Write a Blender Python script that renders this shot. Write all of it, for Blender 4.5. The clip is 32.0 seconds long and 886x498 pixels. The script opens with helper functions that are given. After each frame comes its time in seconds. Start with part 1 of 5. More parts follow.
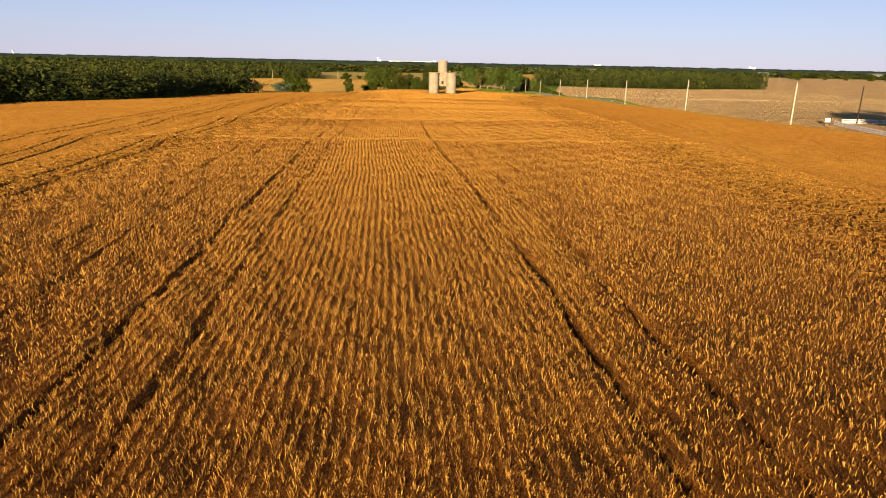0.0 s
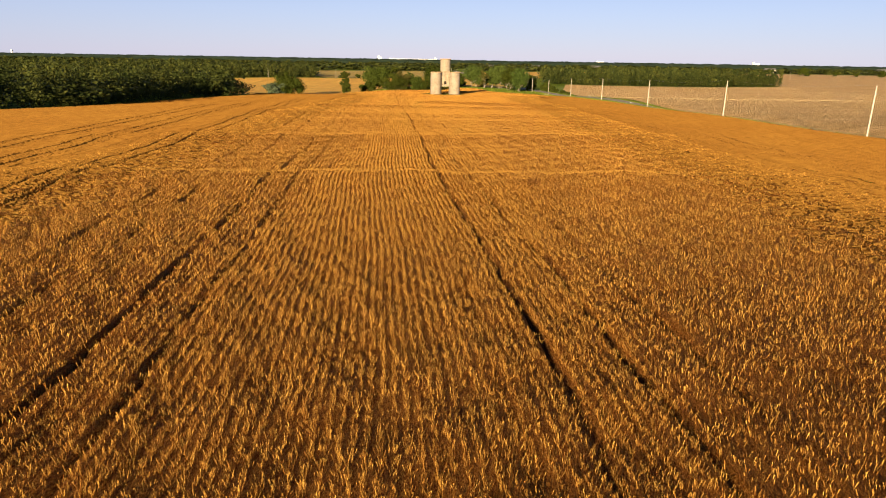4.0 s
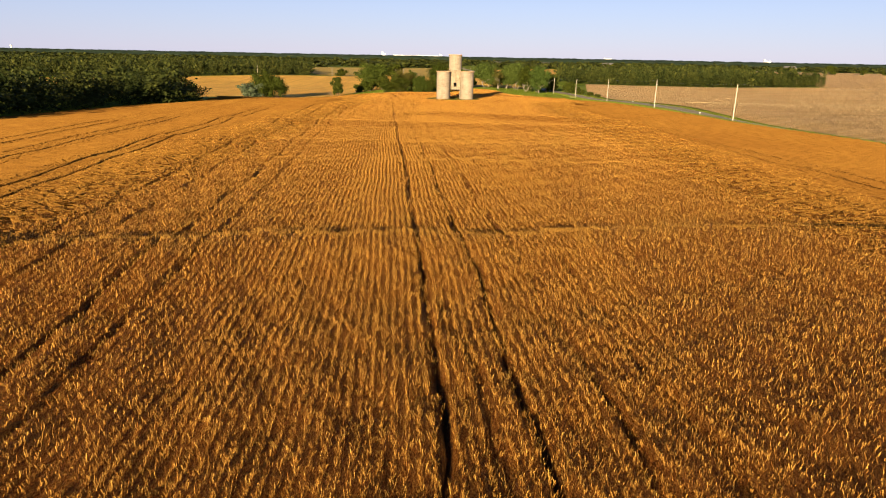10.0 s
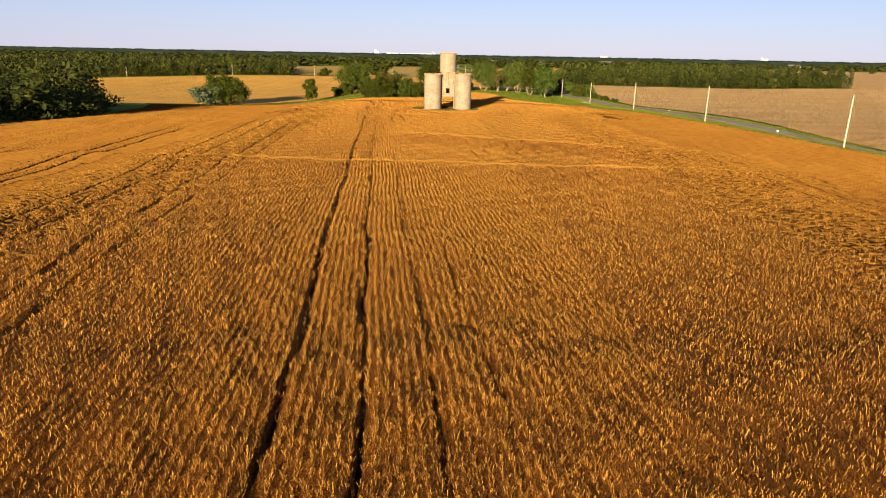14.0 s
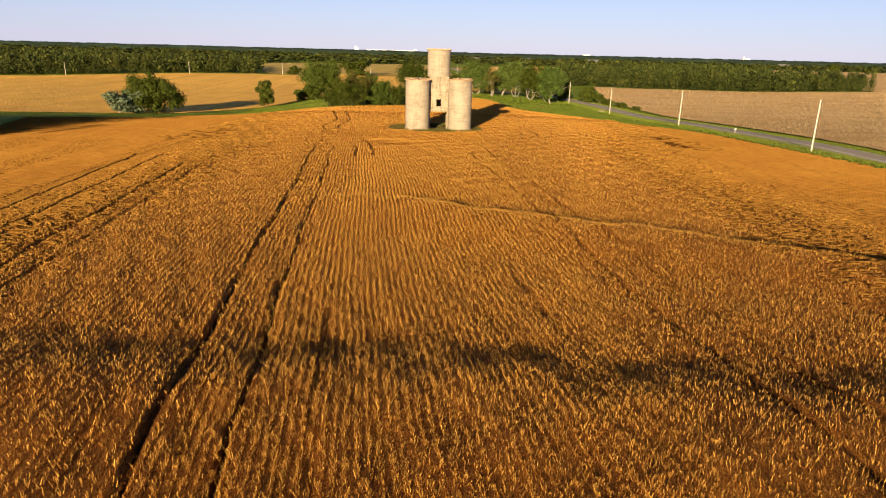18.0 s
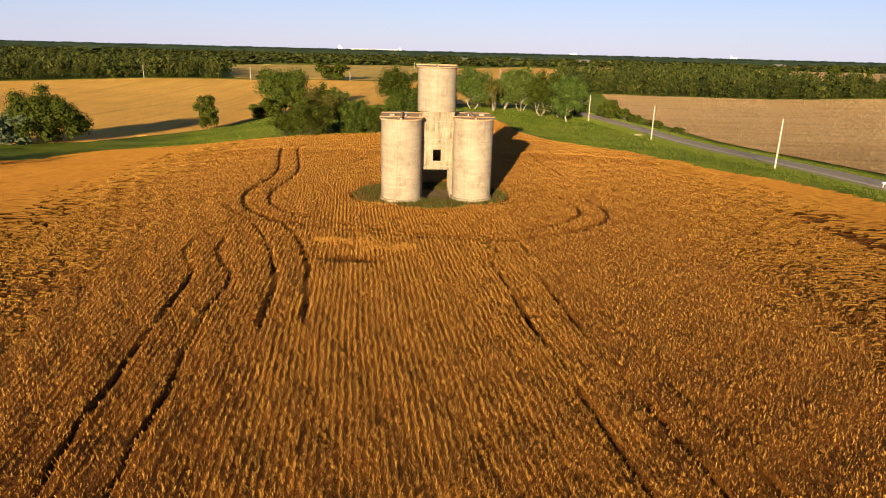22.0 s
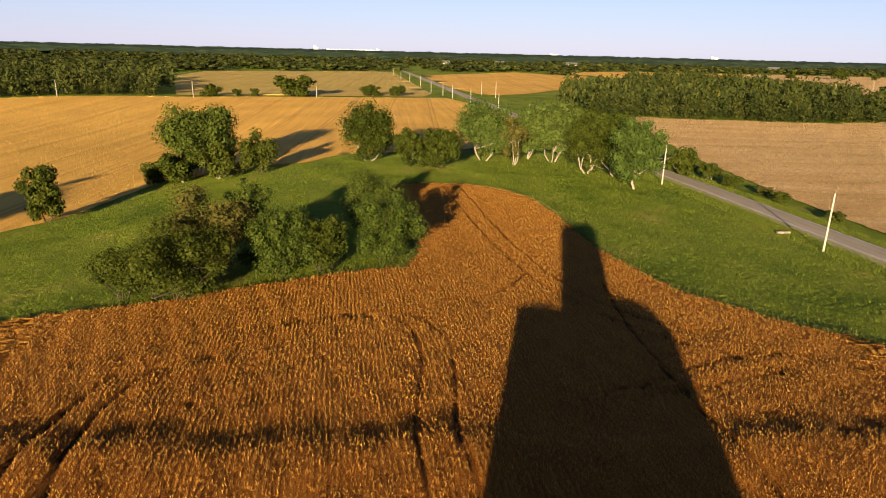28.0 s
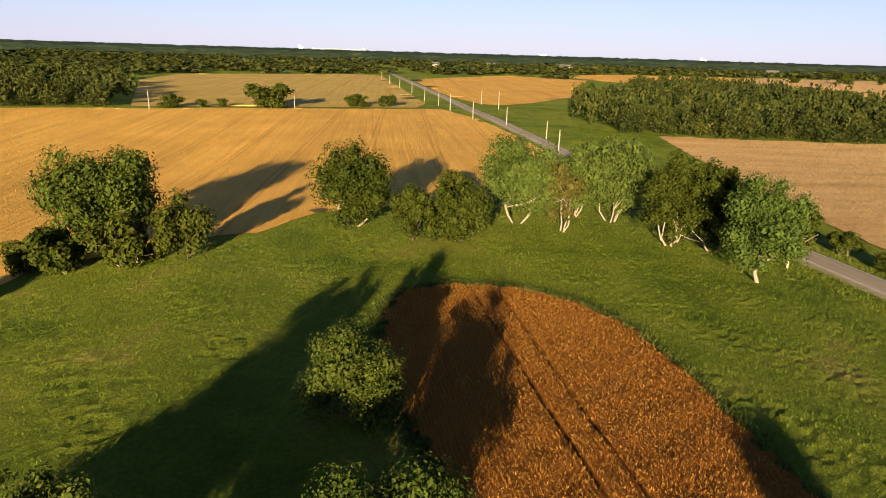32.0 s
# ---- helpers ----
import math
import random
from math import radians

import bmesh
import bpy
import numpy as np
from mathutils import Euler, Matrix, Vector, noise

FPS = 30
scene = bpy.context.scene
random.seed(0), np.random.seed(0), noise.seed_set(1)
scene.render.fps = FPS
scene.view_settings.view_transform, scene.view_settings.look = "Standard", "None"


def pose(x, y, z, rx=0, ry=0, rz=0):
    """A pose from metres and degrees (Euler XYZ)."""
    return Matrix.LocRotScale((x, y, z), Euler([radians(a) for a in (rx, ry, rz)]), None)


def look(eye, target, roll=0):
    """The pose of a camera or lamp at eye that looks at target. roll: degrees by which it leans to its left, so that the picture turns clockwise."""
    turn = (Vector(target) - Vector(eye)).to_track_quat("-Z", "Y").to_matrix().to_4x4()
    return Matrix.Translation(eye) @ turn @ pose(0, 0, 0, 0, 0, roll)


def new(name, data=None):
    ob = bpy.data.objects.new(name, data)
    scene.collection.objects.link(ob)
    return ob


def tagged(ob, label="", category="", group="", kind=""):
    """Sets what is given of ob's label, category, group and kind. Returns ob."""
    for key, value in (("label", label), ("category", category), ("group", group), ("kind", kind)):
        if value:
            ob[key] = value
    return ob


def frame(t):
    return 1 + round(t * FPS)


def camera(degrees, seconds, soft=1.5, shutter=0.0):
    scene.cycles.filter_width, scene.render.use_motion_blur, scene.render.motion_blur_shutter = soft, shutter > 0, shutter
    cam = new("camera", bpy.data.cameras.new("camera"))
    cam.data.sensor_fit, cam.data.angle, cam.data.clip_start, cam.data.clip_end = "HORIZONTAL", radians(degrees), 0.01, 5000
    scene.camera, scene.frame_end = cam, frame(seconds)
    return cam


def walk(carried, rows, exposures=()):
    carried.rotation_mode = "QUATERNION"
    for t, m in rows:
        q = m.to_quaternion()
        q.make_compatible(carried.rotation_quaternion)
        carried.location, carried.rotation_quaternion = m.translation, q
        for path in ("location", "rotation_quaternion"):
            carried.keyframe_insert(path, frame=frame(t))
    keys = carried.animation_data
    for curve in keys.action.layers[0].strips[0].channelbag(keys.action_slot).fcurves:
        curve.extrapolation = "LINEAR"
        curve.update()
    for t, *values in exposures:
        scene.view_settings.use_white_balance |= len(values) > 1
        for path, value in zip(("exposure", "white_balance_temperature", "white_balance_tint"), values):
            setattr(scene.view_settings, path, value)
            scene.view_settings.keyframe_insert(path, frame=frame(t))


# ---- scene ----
cam = camera(68.8, 32.0, soft=1.1)
PATH = [
    (0, (0.459, -1.741, 19.095), (0.463, 0.177, 18.53), 1.2),
    (0.5, (0.36, 0.38, 19.101), (0.365, 2.298, 18.536), 1.1),
    (1, (0.291, 3.16, 19.179), (0.294, 5.078, 18.613), 1.1),
    (1.5, (0.246, 6.289, 19.22), (0.248, 8.207, 18.652), 1.1),
    (2, (0.155, 10.091, 19.308), (0.157, 12.009, 18.739), 1.1),
    (2.5, (0.044, 13.8, 19.41), (0.048, 15.717, 18.84), 1.1),
    (3, (-0.081, 18.254, 19.509), (-0.078, 20.17, 18.938), 1.1),
    (3.5, (-0.252, 22.541, 19.592), (-0.25, 24.457, 19.02), 1.0),
    (5.5, (-1.419, 39.219, 19.172), (-1.432, 41.135, 18.599), 1.0),
    (6, (-1.661, 44.936, 19.146), (-1.677, 46.852, 18.573), 1.1),
    (6.5, (-1.951, 50.404, 19.152), (-1.967, 52.32, 18.577), 1.2),
    (7, (-2.175, 56.698, 19.078), (-2.193, 58.613, 18.502), 1.2),
    (7.5, (-2.352, 62.646, 19.101), (-2.371, 64.561, 18.523), 1.2),
    (8, (-2.56, 69.382, 19.067), (-2.579, 71.297, 18.489), 1.2),
    (8.5, (-2.713, 75.866, 19.007), (-2.73, 77.78, 18.427), 1.3),
    (9, (-2.804, 83.086, 18.98), (-2.82, 85.0, 18.401), 1.3),
    (9.5, (-2.805, 89.743, 18.958), (-2.821, 91.656, 18.376), 1.1),
    (10, (-2.839, 97.156, 18.882), (-2.852, 99.069, 18.3), 1.1),
    (10.5, (-2.761, 103.919, 18.888), (-2.773, 105.832, 18.305), 1.2),
    (11, (-2.77, 111.562, 18.84), (-2.779, 113.475, 18.256), 1.2),
    (11.5, (-2.664, 118.72, 18.824), (-2.672, 120.632, 18.239), 1.1),
    (12, (-2.567, 126.488, 18.768), (-2.572, 128.401, 18.183), 1.1),
    (12.5, (-2.368, 133.736, 18.739), (-2.371, 135.649, 18.154), 1.2),
    (13, (-2.205, 141.84, 18.703), (-2.206, 143.752, 18.118), 1.1),
    (13.5, (-2.115, 149.119, 18.601), (-2.115, 151.031, 18.014), 1.1),
    (14, (-2.01, 157.155, 18.649), (-2.006, 159.067, 18.062), 1.1),
    (14.5, (-1.972, 164.82, 18.532), (-1.965, 166.731, 17.945), 1.0),
    (16.5, (-3.542, 197.627, 18.083), (-3.499, 199.538, 17.493), 1.4),
    (17, (-3.757, 205.914, 18.14), (-3.709, 207.824, 17.549), 1.3),
    (17.5, (-3.96, 213.669, 18.2), (-3.904, 215.578, 17.607), 1.4),
    (18, (-4.105, 221.958, 18.266), (-4.043, 223.867, 17.672), 1.5),
    (18.5, (-4.183, 229.588, 18.174), (-4.119, 231.496, 17.579), 1.5),
    (19, (-4.371, 237.557, 18.153), (-4.302, 239.465, 17.558), 1.4),
    (19.5, (-4.475, 244.908, 18.216), (-4.4, 246.816, 17.621), 1.4),
    (20, (-4.543, 253.507, 18.189), (-4.461, 255.414, 17.594), 1.5),
    (20.5, (-4.893, 261.498, 18.416), (-4.801, 263.405, 17.821), 1.5),
    (21, (-4.744, 269.986, 18.883), (-4.649, 271.893, 18.288), 1.5),
    (21.5, (-4.699, 277.739, 19.56), (-4.601, 279.646, 18.964), 1.4),
    (22, (-4.723, 286.058, 20.431), (-4.619, 287.964, 19.835), 1.5),
    (22.5, (-4.652, 293.772, 21.24), (-4.545, 295.678, 20.644), 1.4),
    (23, (-4.577, 301.898, 22.273), (-4.468, 303.804, 21.676), 1.3),
    (23.5, (-4.648, 309.647, 23.292), (-4.535, 311.553, 22.694), 1.3),
    (24, (-4.773, 318.088, 24.363), (-4.654, 319.993, 23.766), 1.5),
    (24.5, (-4.921, 325.533, 25.496), (-4.797, 327.438, 24.898), 1.5),
    (25, (-5.084, 333.684, 26.537), (-4.955, 335.588, 25.939), 1.5),
    (25.5, (-5.164, 341.292, 26.868), (-5.031, 343.196, 26.27), 1.5),
    (27.5, (-5.651, 373.924, 26.838), (-5.491, 375.826, 26.241), 1.5),
    (28, (-5.746, 382.769, 26.996), (-5.579, 384.671, 26.399), 1.5),
    (28.5, (-5.839, 391.132, 26.962), (-5.664, 393.033, 26.365), 1.6),
    (29, (-5.783, 399.7, 27.176), (-5.602, 401.6, 26.579), 1.6),
    (29.5, (-5.632, 408.109, 27.093), (-5.448, 410.008, 26.496), 1.7),
    (30, (-5.804, 416.984, 27.4), (-5.613, 418.883, 26.802), 1.7),
    (30.5, (-5.669, 425.213, 27.932), (-5.475, 427.112, 27.334), 1.7),
    (31, (-5.849, 432.791, 28.714), (-5.653, 434.69, 28.116), 1.6),
    (31.5, (-6.482, 438.165, 29.39), (-6.282, 440.063, 28.793), 1.7),
    (32, (-7.247, 443.591, 29.739), (-7.039, 445.488, 29.142), 1.8),
]
walk(cam, [(t, look(eye, target, roll)) for t, eye, target, roll in PATH], [(0.0, 1.1, 6300, 17), (8.0, 1.18, 6300, 17), (22.0, 1.2, 6300, 17), (28.0, 1.28, 6300, 17), (32.0, 1.34, 6300, 17)])

# ---------- world, sun ----------
SUN_TO = Vector((-0.2489, -0.9512, 0.1822))
world = bpy.data.worlds.new("sky_world")
scene.world = world
world.use_nodes = True
wn = world.node_tree
sky = wn.nodes.new("ShaderNodeTexSky")
sky.sky_type = "NISHITA"
sky.sun_disc = False
sky.sun_elevation = radians(10.5)
sky.sun_rotation = radians(194.7)
sky.altitude = 300
sky.air_density = 1.0
sky.dust_density = 0.0
sky.ozone_density = 2.5
wn.nodes["Background"].inputs["Strength"].default_value = 0.05
tint = wn.nodes.new("ShaderNodeMix")
tint.data_type, tint.blend_type = "RGBA", "MULTIPLY"
tint.inputs[0].default_value = 1.0
tint.inputs[7].default_value = (0.93, 0.95, 1.2, 1)
wn.links.new(sky.outputs[0], tint.inputs[6])
haze = wn.nodes.new("ShaderNodeMix")
haze.data_type = "RGBA"
direction = wn.nodes.new("ShaderNodeTexCoord")
height = wn.nodes.new("ShaderNodeSeparateXYZ")
wn.links.new(direction.outputs["Generated"], height.inputs[0])
layer = wn.nodes.new("ShaderNodeMapRange")
for k, value in ((1, 0.0), (2, 0.45), (3, 0.58), (4, 0.0)):
    layer.inputs[k].default_value = value
wn.links.new(height.outputs["Z"], layer.inputs[0])
wn.links.new(layer.outputs[0], haze.inputs[0])
haze.inputs[7].default_value = (5.5, 6.1, 8.6, 1)
wn.links.new(tint.outputs[2], haze.inputs[6])
deep = wn.nodes.new("ShaderNodeMapRange")
for k, value in ((1, 0.06), (2, 0.8), (3, 1.0), (4, 0.4)):
    deep.inputs[k].default_value = value
wn.links.new(height.outputs["Z"], deep.inputs[0])
zenith = wn.nodes.new("ShaderNodeMix")
zenith.data_type, zenith.blend_type = "RGBA", "MULTIPLY"
zenith.inputs[0].default_value = 1.0
wn.links.new(haze.outputs[2], zenith.inputs[6])
wn.links.new(deep.outputs[0], zenith.inputs[7])
wn.links.new(zenith.outputs[2], wn.nodes["Background"].inputs["Color"])
sun = new("sun", bpy.data.lights.new("sun", "SUN"))
sun.data.energy = 5.0
sun.data.angle = radians(0.6)
sun.data.color = (1.0, 0.78, 0.44)
sun.matrix_world = look(SUN_TO * 100, (0, 0, 0))


# ---------- terrain ----------
KY = [-5000, -300, 0, 50, 92, 117, 145, 162, 205, 232, 270, 340, 378, 420, 465, 545, 580, 640, 720, 890, 1300, 5000]
KZ = [20, 12, 7.8, 7.1, 6.2, 5.7, 5.0, 4.5, 3.7, 2.9, 1.6, 0, -0.55, -1.5, -3.0, -4.4, -4.9, -6, -7, -9, -11, -18]
DY = np.arange(-5000, 5001, 2.0)
DZ = np.interp(DY, KY, KZ)
DZ = np.convolve(np.pad(DZ, 10, mode="edge"), np.hanning(23)[1:-1] / np.hanning(23)[1:-1].sum(), mode="valid")


def smooth(a, b, v):
    t = np.clip((v - a) / (b - a), 0, 1)
    return t * t * (3 - 2 * t)


# farm terraces: crest line (y at x = 0, slope), bend, height
def terrace(x, y):
    z = 0.0
    for y0, slope, bend, h, rise, fall in ((97.5, 0.06, 0, 0.52, 16, 4.8), (142.5, 0.15, 0, 0.65, 14, 5), (184.0, 0.03, 0, 0.22, 16, 5), (206.0, 0.0, 0, 0.25, 16, 6), (247.5, -0.08, 0, 0.62, 14, 6.5),
                                           (293.0, 0.0, 0.55, 0.85, 14, 5.5), (423.0, -0.02, 0, 0.5, 9, 3.6)):
        crest = y0 + slope * np.clip(x, -60, 60) - bend * np.maximum(0, np.clip(x, -99, 40) + 10) + 0.6 * np.sin(x * 0.21 + y0) + 0.4 * np.sin(x * 0.57 + y0)
        d = y - crest
        side = 1 - smooth(45, 80, np.abs(x))
        if bend:
            side = side * smooth(-22, 0, x)
        z = z + h * side * smooth(-rise, 0, d) * (1 - smooth(0, fall, d))
    return z


def gz(x, y):
    x, y = np.asarray(x, float), np.asarray(y, float)
    w = smooth(330, 500, y) * (1 - smooth(650, 850, y))
    roll = 0.12 * np.sin(x * 0.05 + y * 0.021) + 0.08 * np.sin(x * 0.11 - y * 0.06)
    d = x - np.interp(y, [-150, 0, 180, 355, 490], [106, 98, 91, 84, 78.8])
    cut = 1.3 * smooth(-6, -2.6, d) * (1 - smooth(6, 16, d)) * (1 - smooth(290, 370, y))
    return np.interp(y, DY, DZ) - cut - w * (2.4 * smooth(15, 70, x) + 5.0 * smooth(25, 80, -x)) + terrace(x, y) + roll * smooth(20, 60, np.abs(x))


def g1(x, y):
    return float(gz(x, y))


# drill rows bend across the field: x of the row through the first rut
CY = [-200, 0, 21, 47, 90, 127, 159, 216, 280, 343, 600]
CX = [14, 8, 6.7, 4.7, -0.4, -3.8, -6.4, -12.2, -18.6, -24.2, -46]


CD = np.convolve(np.pad(np.interp(DY, CY, CX), 8, mode="edge"), np.ones(17) / 17, mode="valid")


def row_x(y):
    return np.interp(y, DY, CD) + 0.12 * np.sin(y * 0.11) + 0.05 * np.sin(y * 0.37 + 2)


# ---------- mesh helpers ----------
def mesh_arrays(name, verts, faces, smooth_shade=False):
    verts, faces = np.asarray(verts, np.float32), np.asarray(faces, np.int32)
    me = bpy.data.meshes.new(name)
    n, k = faces.shape
    me.vertices.add(len(verts))
    me.vertices.foreach_set("co", verts.ravel())
    me.loops.add(n * k)
    me.loops.foreach_set("vertex_index", faces.ravel())
    me.polygons.add(n)
    me.polygons.foreach_set("loop_start", np.arange(0, n * k, k, dtype=np.int32))
    me.polygons.foreach_set("use_smooth", np.full(n, smooth_shade))
    me.update(calc_edges=True)
    return me


def put(name, me, material, parent=None, label=""):
    if material is not None and not me.materials:
        me.materials.append(material)
    ob = new(name, me)
    if material is not None and me.materials[0] != material:
        ob.material_slots[0].link = "OBJECT"
        ob.material_slots[0].material = material
    if parent is not None:
        ob.parent = parent
    return tagged(ob, label)


def part(name, bm, material, parent=None, label="", shade=False):
    me = bpy.data.meshes.new(name)
    bm.normal_update()
    bm.to_mesh(me)
    bm.free()
    if shade:
        me.polygons.foreach_set("use_smooth", [True] * len(me.polygons))
    return put(name, me, material, parent, label)


def box(bm, x0, y0, z0, x1, y1, z1, bevel=0.0):
    made = bmesh.ops.create_cube(bm, size=1, matrix=Matrix.Translation(((x0 + x1) / 2, (y0 + y1) / 2, (z0 + z1) / 2)) @ Matrix.Diagonal((x1 - x0, y1 - y0, z1 - z0, 1)))
    if bevel:
        edges = list({e for v in made["verts"] for e in v.link_edges})
        bmesh.ops.bevel(bm, geom=edges, offset=bevel, segments=1, affect="EDGES")
    return bm


def tube(points, radii, sides=8):
    """verts and quads of a tapering tube along points"""
    pts = np.asarray(points, float)
    verts, faces = [], []
    for i, p in enumerate(pts):
        d = pts[min(i + 1, len(pts) - 1)] - pts[max(i - 1, 0)]
        d = d / (np.linalg.norm(d) + 1e-9)
        a = np.cross(d, (0.31, 0.95, 0.05))
        a /= np.linalg.norm(a) + 1e-9
        b = np.cross(d, a)
        for k in range(sides):
            t = 2 * math.pi * k / sides
            verts.append(p + radii[i] * (math.cos(t) * a + math.sin(t) * b))
    for i in range(len(pts) - 1):
        for k in range(sides):
            k2 = (k + 1) % sides
            faces.append((i * sides + k, i * sides + k2, (i + 1) * sides + k2, (i + 1) * sides + k))
    return np.array(verts), np.array(faces)


def join(blocks):
    vs, fs, n = [], [], 0
    for v, f in blocks:
        vs.append(v)
        fs.append(f + n)
        n += len(v)
    return np.concatenate(vs), np.concatenate(fs)


def inside(px, py, poly):
    poly = np.asarray(poly, float)
    hit = np.zeros(np.shape(px), bool)
    for (x0, y0), (x1, y1) in zip(poly, np.roll(poly, -1, axis=0)):
        if y0 == y1:
            continue
        cross = ((y0 > py) != (y1 > py)) & (px < (x1 - x0) * (py - y0) / (y1 - y0) + x0)
        hit ^= cross
    return hit


def line_distance(px, py, pts):
    best = np.full(np.shape(px), 1e9)
    for (x0, y0), (x1, y1) in zip(pts[:-1], pts[1:]):
        dx, dy = x1 - x0, y1 - y0
        t = np.clip(((px - x0) * dx + (py - y0) * dy) / (dx * dx + dy * dy + 1e-9), 0, 1)
        best = np.minimum(best, np.hypot(px - x0 - t * dx, py - y0 - t * dy))
    return best


def nearest_on(q, pts):
    """the nearest points on a polyline, with a slight unevenness"""
    best, out = np.full(len(q), 1e9), q.copy()
    for a, b in zip(pts[:-1], pts[1:]):
        t = np.clip(((q - a) @ (b - a)) / ((b - a) @ (b - a) + 1e-9), 0, 1)
        c = a + t[:, None] * (b - a)
        d = np.hypot(*(q - c).T)
        s = d < best
        best[s], out[s] = d[s], c[s]
    return out + 0.25 * np.stack([np.sin(q[:, 1] * 0.7), np.sin(q[:, 0] * 0.7)], 1)


def curve_points(pts, steps=6):
    """Catmull-Rom through control points"""
    p = np.asarray([pts[0], *pts, pts[-1]], float)
    out = []
    for i in range(1, len(p) - 2):
        for s in np.linspace(0, 1, steps, endpoint=False):
            a, b, c, d = p[i - 1], p[i], p[i + 1], p[i + 2]
            out.append(0.5 * (2 * b + (c - a) * s + (2 * a - 5 * b + 4 * c - d) * s * s + (3 * b - a - 3 * c + d) * s ** 3))
    out.append(p[-2])
    return np.array(out)


# ---------- materials ----------
def material(name, rough=0.8, metal=0.0):
    m = bpy.data.materials.new(name)
    m.use_nodes = True
    nt = m.node_tree
    b = nt.nodes["Principled BSDF"]
    b.inputs["Roughness"].default_value = rough
    b.inputs["Metallic"].default_value = metal
    b.inputs["Specular IOR Level"].default_value = 0.06
    return m, nt, b


def node(nt, kind, **values):
    n = nt.nodes.new(kind)
    for k, v in values.items():
        n.inputs[k.replace("_", " ")].default_value = v
    return n


def ramp(nt, fac, stops):
    r = nt.nodes.new("ShaderNodeValToRGB")
    el = r.color_ramp.elements
    while len(el) < len(stops):
        el.new(0.5)
    for e, (p, c) in zip(el, stops):
        e.position, e.color = p, (*c, 1)
    nt.links.new(fac, r.inputs["Fac"])
    return r.outputs["Color"]


def noise_fac(nt, coord, scale, detail=4, rough=0.6):
    n = node(nt, "ShaderNodeTexNoise", Scale=scale, Detail=detail, Roughness=rough)
    nt.links.new(coord, n.inputs["Vector"])
    return n.outputs["Fac"]


def place(nt, scale=(1, 1, 1)):
    tc = nt.nodes.new("ShaderNodeNewGeometry")
    mp = node(nt, "ShaderNodeMapping", Scale=scale)
    nt.links.new(tc.outputs["Position"], mp.inputs["Vector"])
    return mp.outputs["Vector"]


def mix(nt, fac, a, b, mode="MIX"):
    m = nt.nodes.new("ShaderNodeMix")
    m.data_type, m.blend_type = "RGBA", mode
    for sock, v in ((m.inputs[0], fac), (m.inputs[6], a), (m.inputs[7], b)):
        if hasattr(v, "links"):
            nt.links.new(v, sock)
        elif isinstance(v, (int, float)):
            sock.default_value = v
        else:
            sock.default_value = (*v, 1)
    return m.outputs[2]


def bump(nt, b, height, strength, distance):
    n = node(nt, "ShaderNodeBump", Strength=strength, Distance=distance)
    nt.links.new(height, n.inputs["Height"])
    nt.links.new(n.outputs["Normal"], b.inputs["Normal"])


def paint(nt, b, colour):
    nt.links.new(colour, b.inputs["Base Color"])


def attribute(nt, name):
    at = nt.nodes.new("ShaderNodeAttribute")
    at.attribute_name = name
    return at.outputs["Fac"]


def wheat_material(name, light, middle, dark, rows=True, relief=0.5):
    m, nt, b = material(name, 0.85)
    big = noise_fac(nt, place(nt), 0.035, 3)
    mid = noise_fac(nt, place(nt, (1, 0.4, 1) if rows else (1, 0.02, 1)), 0.5, 4)
    fine = noise_fac(nt, place(nt, (1, 0.3, 0.25)), 30.0 if rows else 15.0, 4, 0.75)
    # for the standing crop, dark puts the shade between stalks into the colour
    base = ramp(nt, fine, [(0.38, dark), (0.5, middle), (0.62, light)])
    warm = ramp(nt, big, [(0.3, (0.9, 0.84, 0.8)), (0.7, (1.06, 1.06, 1.0))])
    patch = ramp(nt, mid, [(0.3, (0.84, 0.8, 0.76)), (0.7, (1.1, 1.1, 1.1))])
    colour = mix(nt, 1.0, mix(nt, 1.0, base, warm, "MULTIPLY"), patch, "MULTIPLY")
    if not rows:
        turn = nt.nodes.new("ShaderNodeMapping")
        turn.inputs["Rotation"].default_value = (0, 0, 0.04)
        nt.links.new(place(nt), turn.inputs["Vector"])
        wave = node(nt, "ShaderNodeTexWave", Scale=0.0131, Distortion=0.0)
        nt.links.new(turn.outputs["Vector"], wave.inputs["Vector"])
        tram = ramp(nt, wave.outputs["Fac"], [(0.962, (1, 1, 1)), (0.982, (0.68, 0.6, 0.52)), (0.998, (1, 1, 1))])
        colour = mix(nt, 0.8, colour, tram, "MULTIPLY")
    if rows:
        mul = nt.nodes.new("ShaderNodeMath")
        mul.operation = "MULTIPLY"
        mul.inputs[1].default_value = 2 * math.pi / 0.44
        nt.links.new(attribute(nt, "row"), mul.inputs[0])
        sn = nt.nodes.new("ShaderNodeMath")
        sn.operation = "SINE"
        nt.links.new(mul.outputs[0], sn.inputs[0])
        # stripes darkened in the colour along the gaps between drill rows
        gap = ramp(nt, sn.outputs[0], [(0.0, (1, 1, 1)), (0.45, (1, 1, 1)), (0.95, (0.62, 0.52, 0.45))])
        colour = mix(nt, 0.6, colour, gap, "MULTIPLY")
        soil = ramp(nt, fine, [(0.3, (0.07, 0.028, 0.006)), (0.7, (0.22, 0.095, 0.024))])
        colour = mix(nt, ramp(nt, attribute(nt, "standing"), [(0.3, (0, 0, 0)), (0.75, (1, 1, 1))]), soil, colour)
    paint(nt, b, colour)
    bump(nt, b, fine, 1.0, relief)
    return m


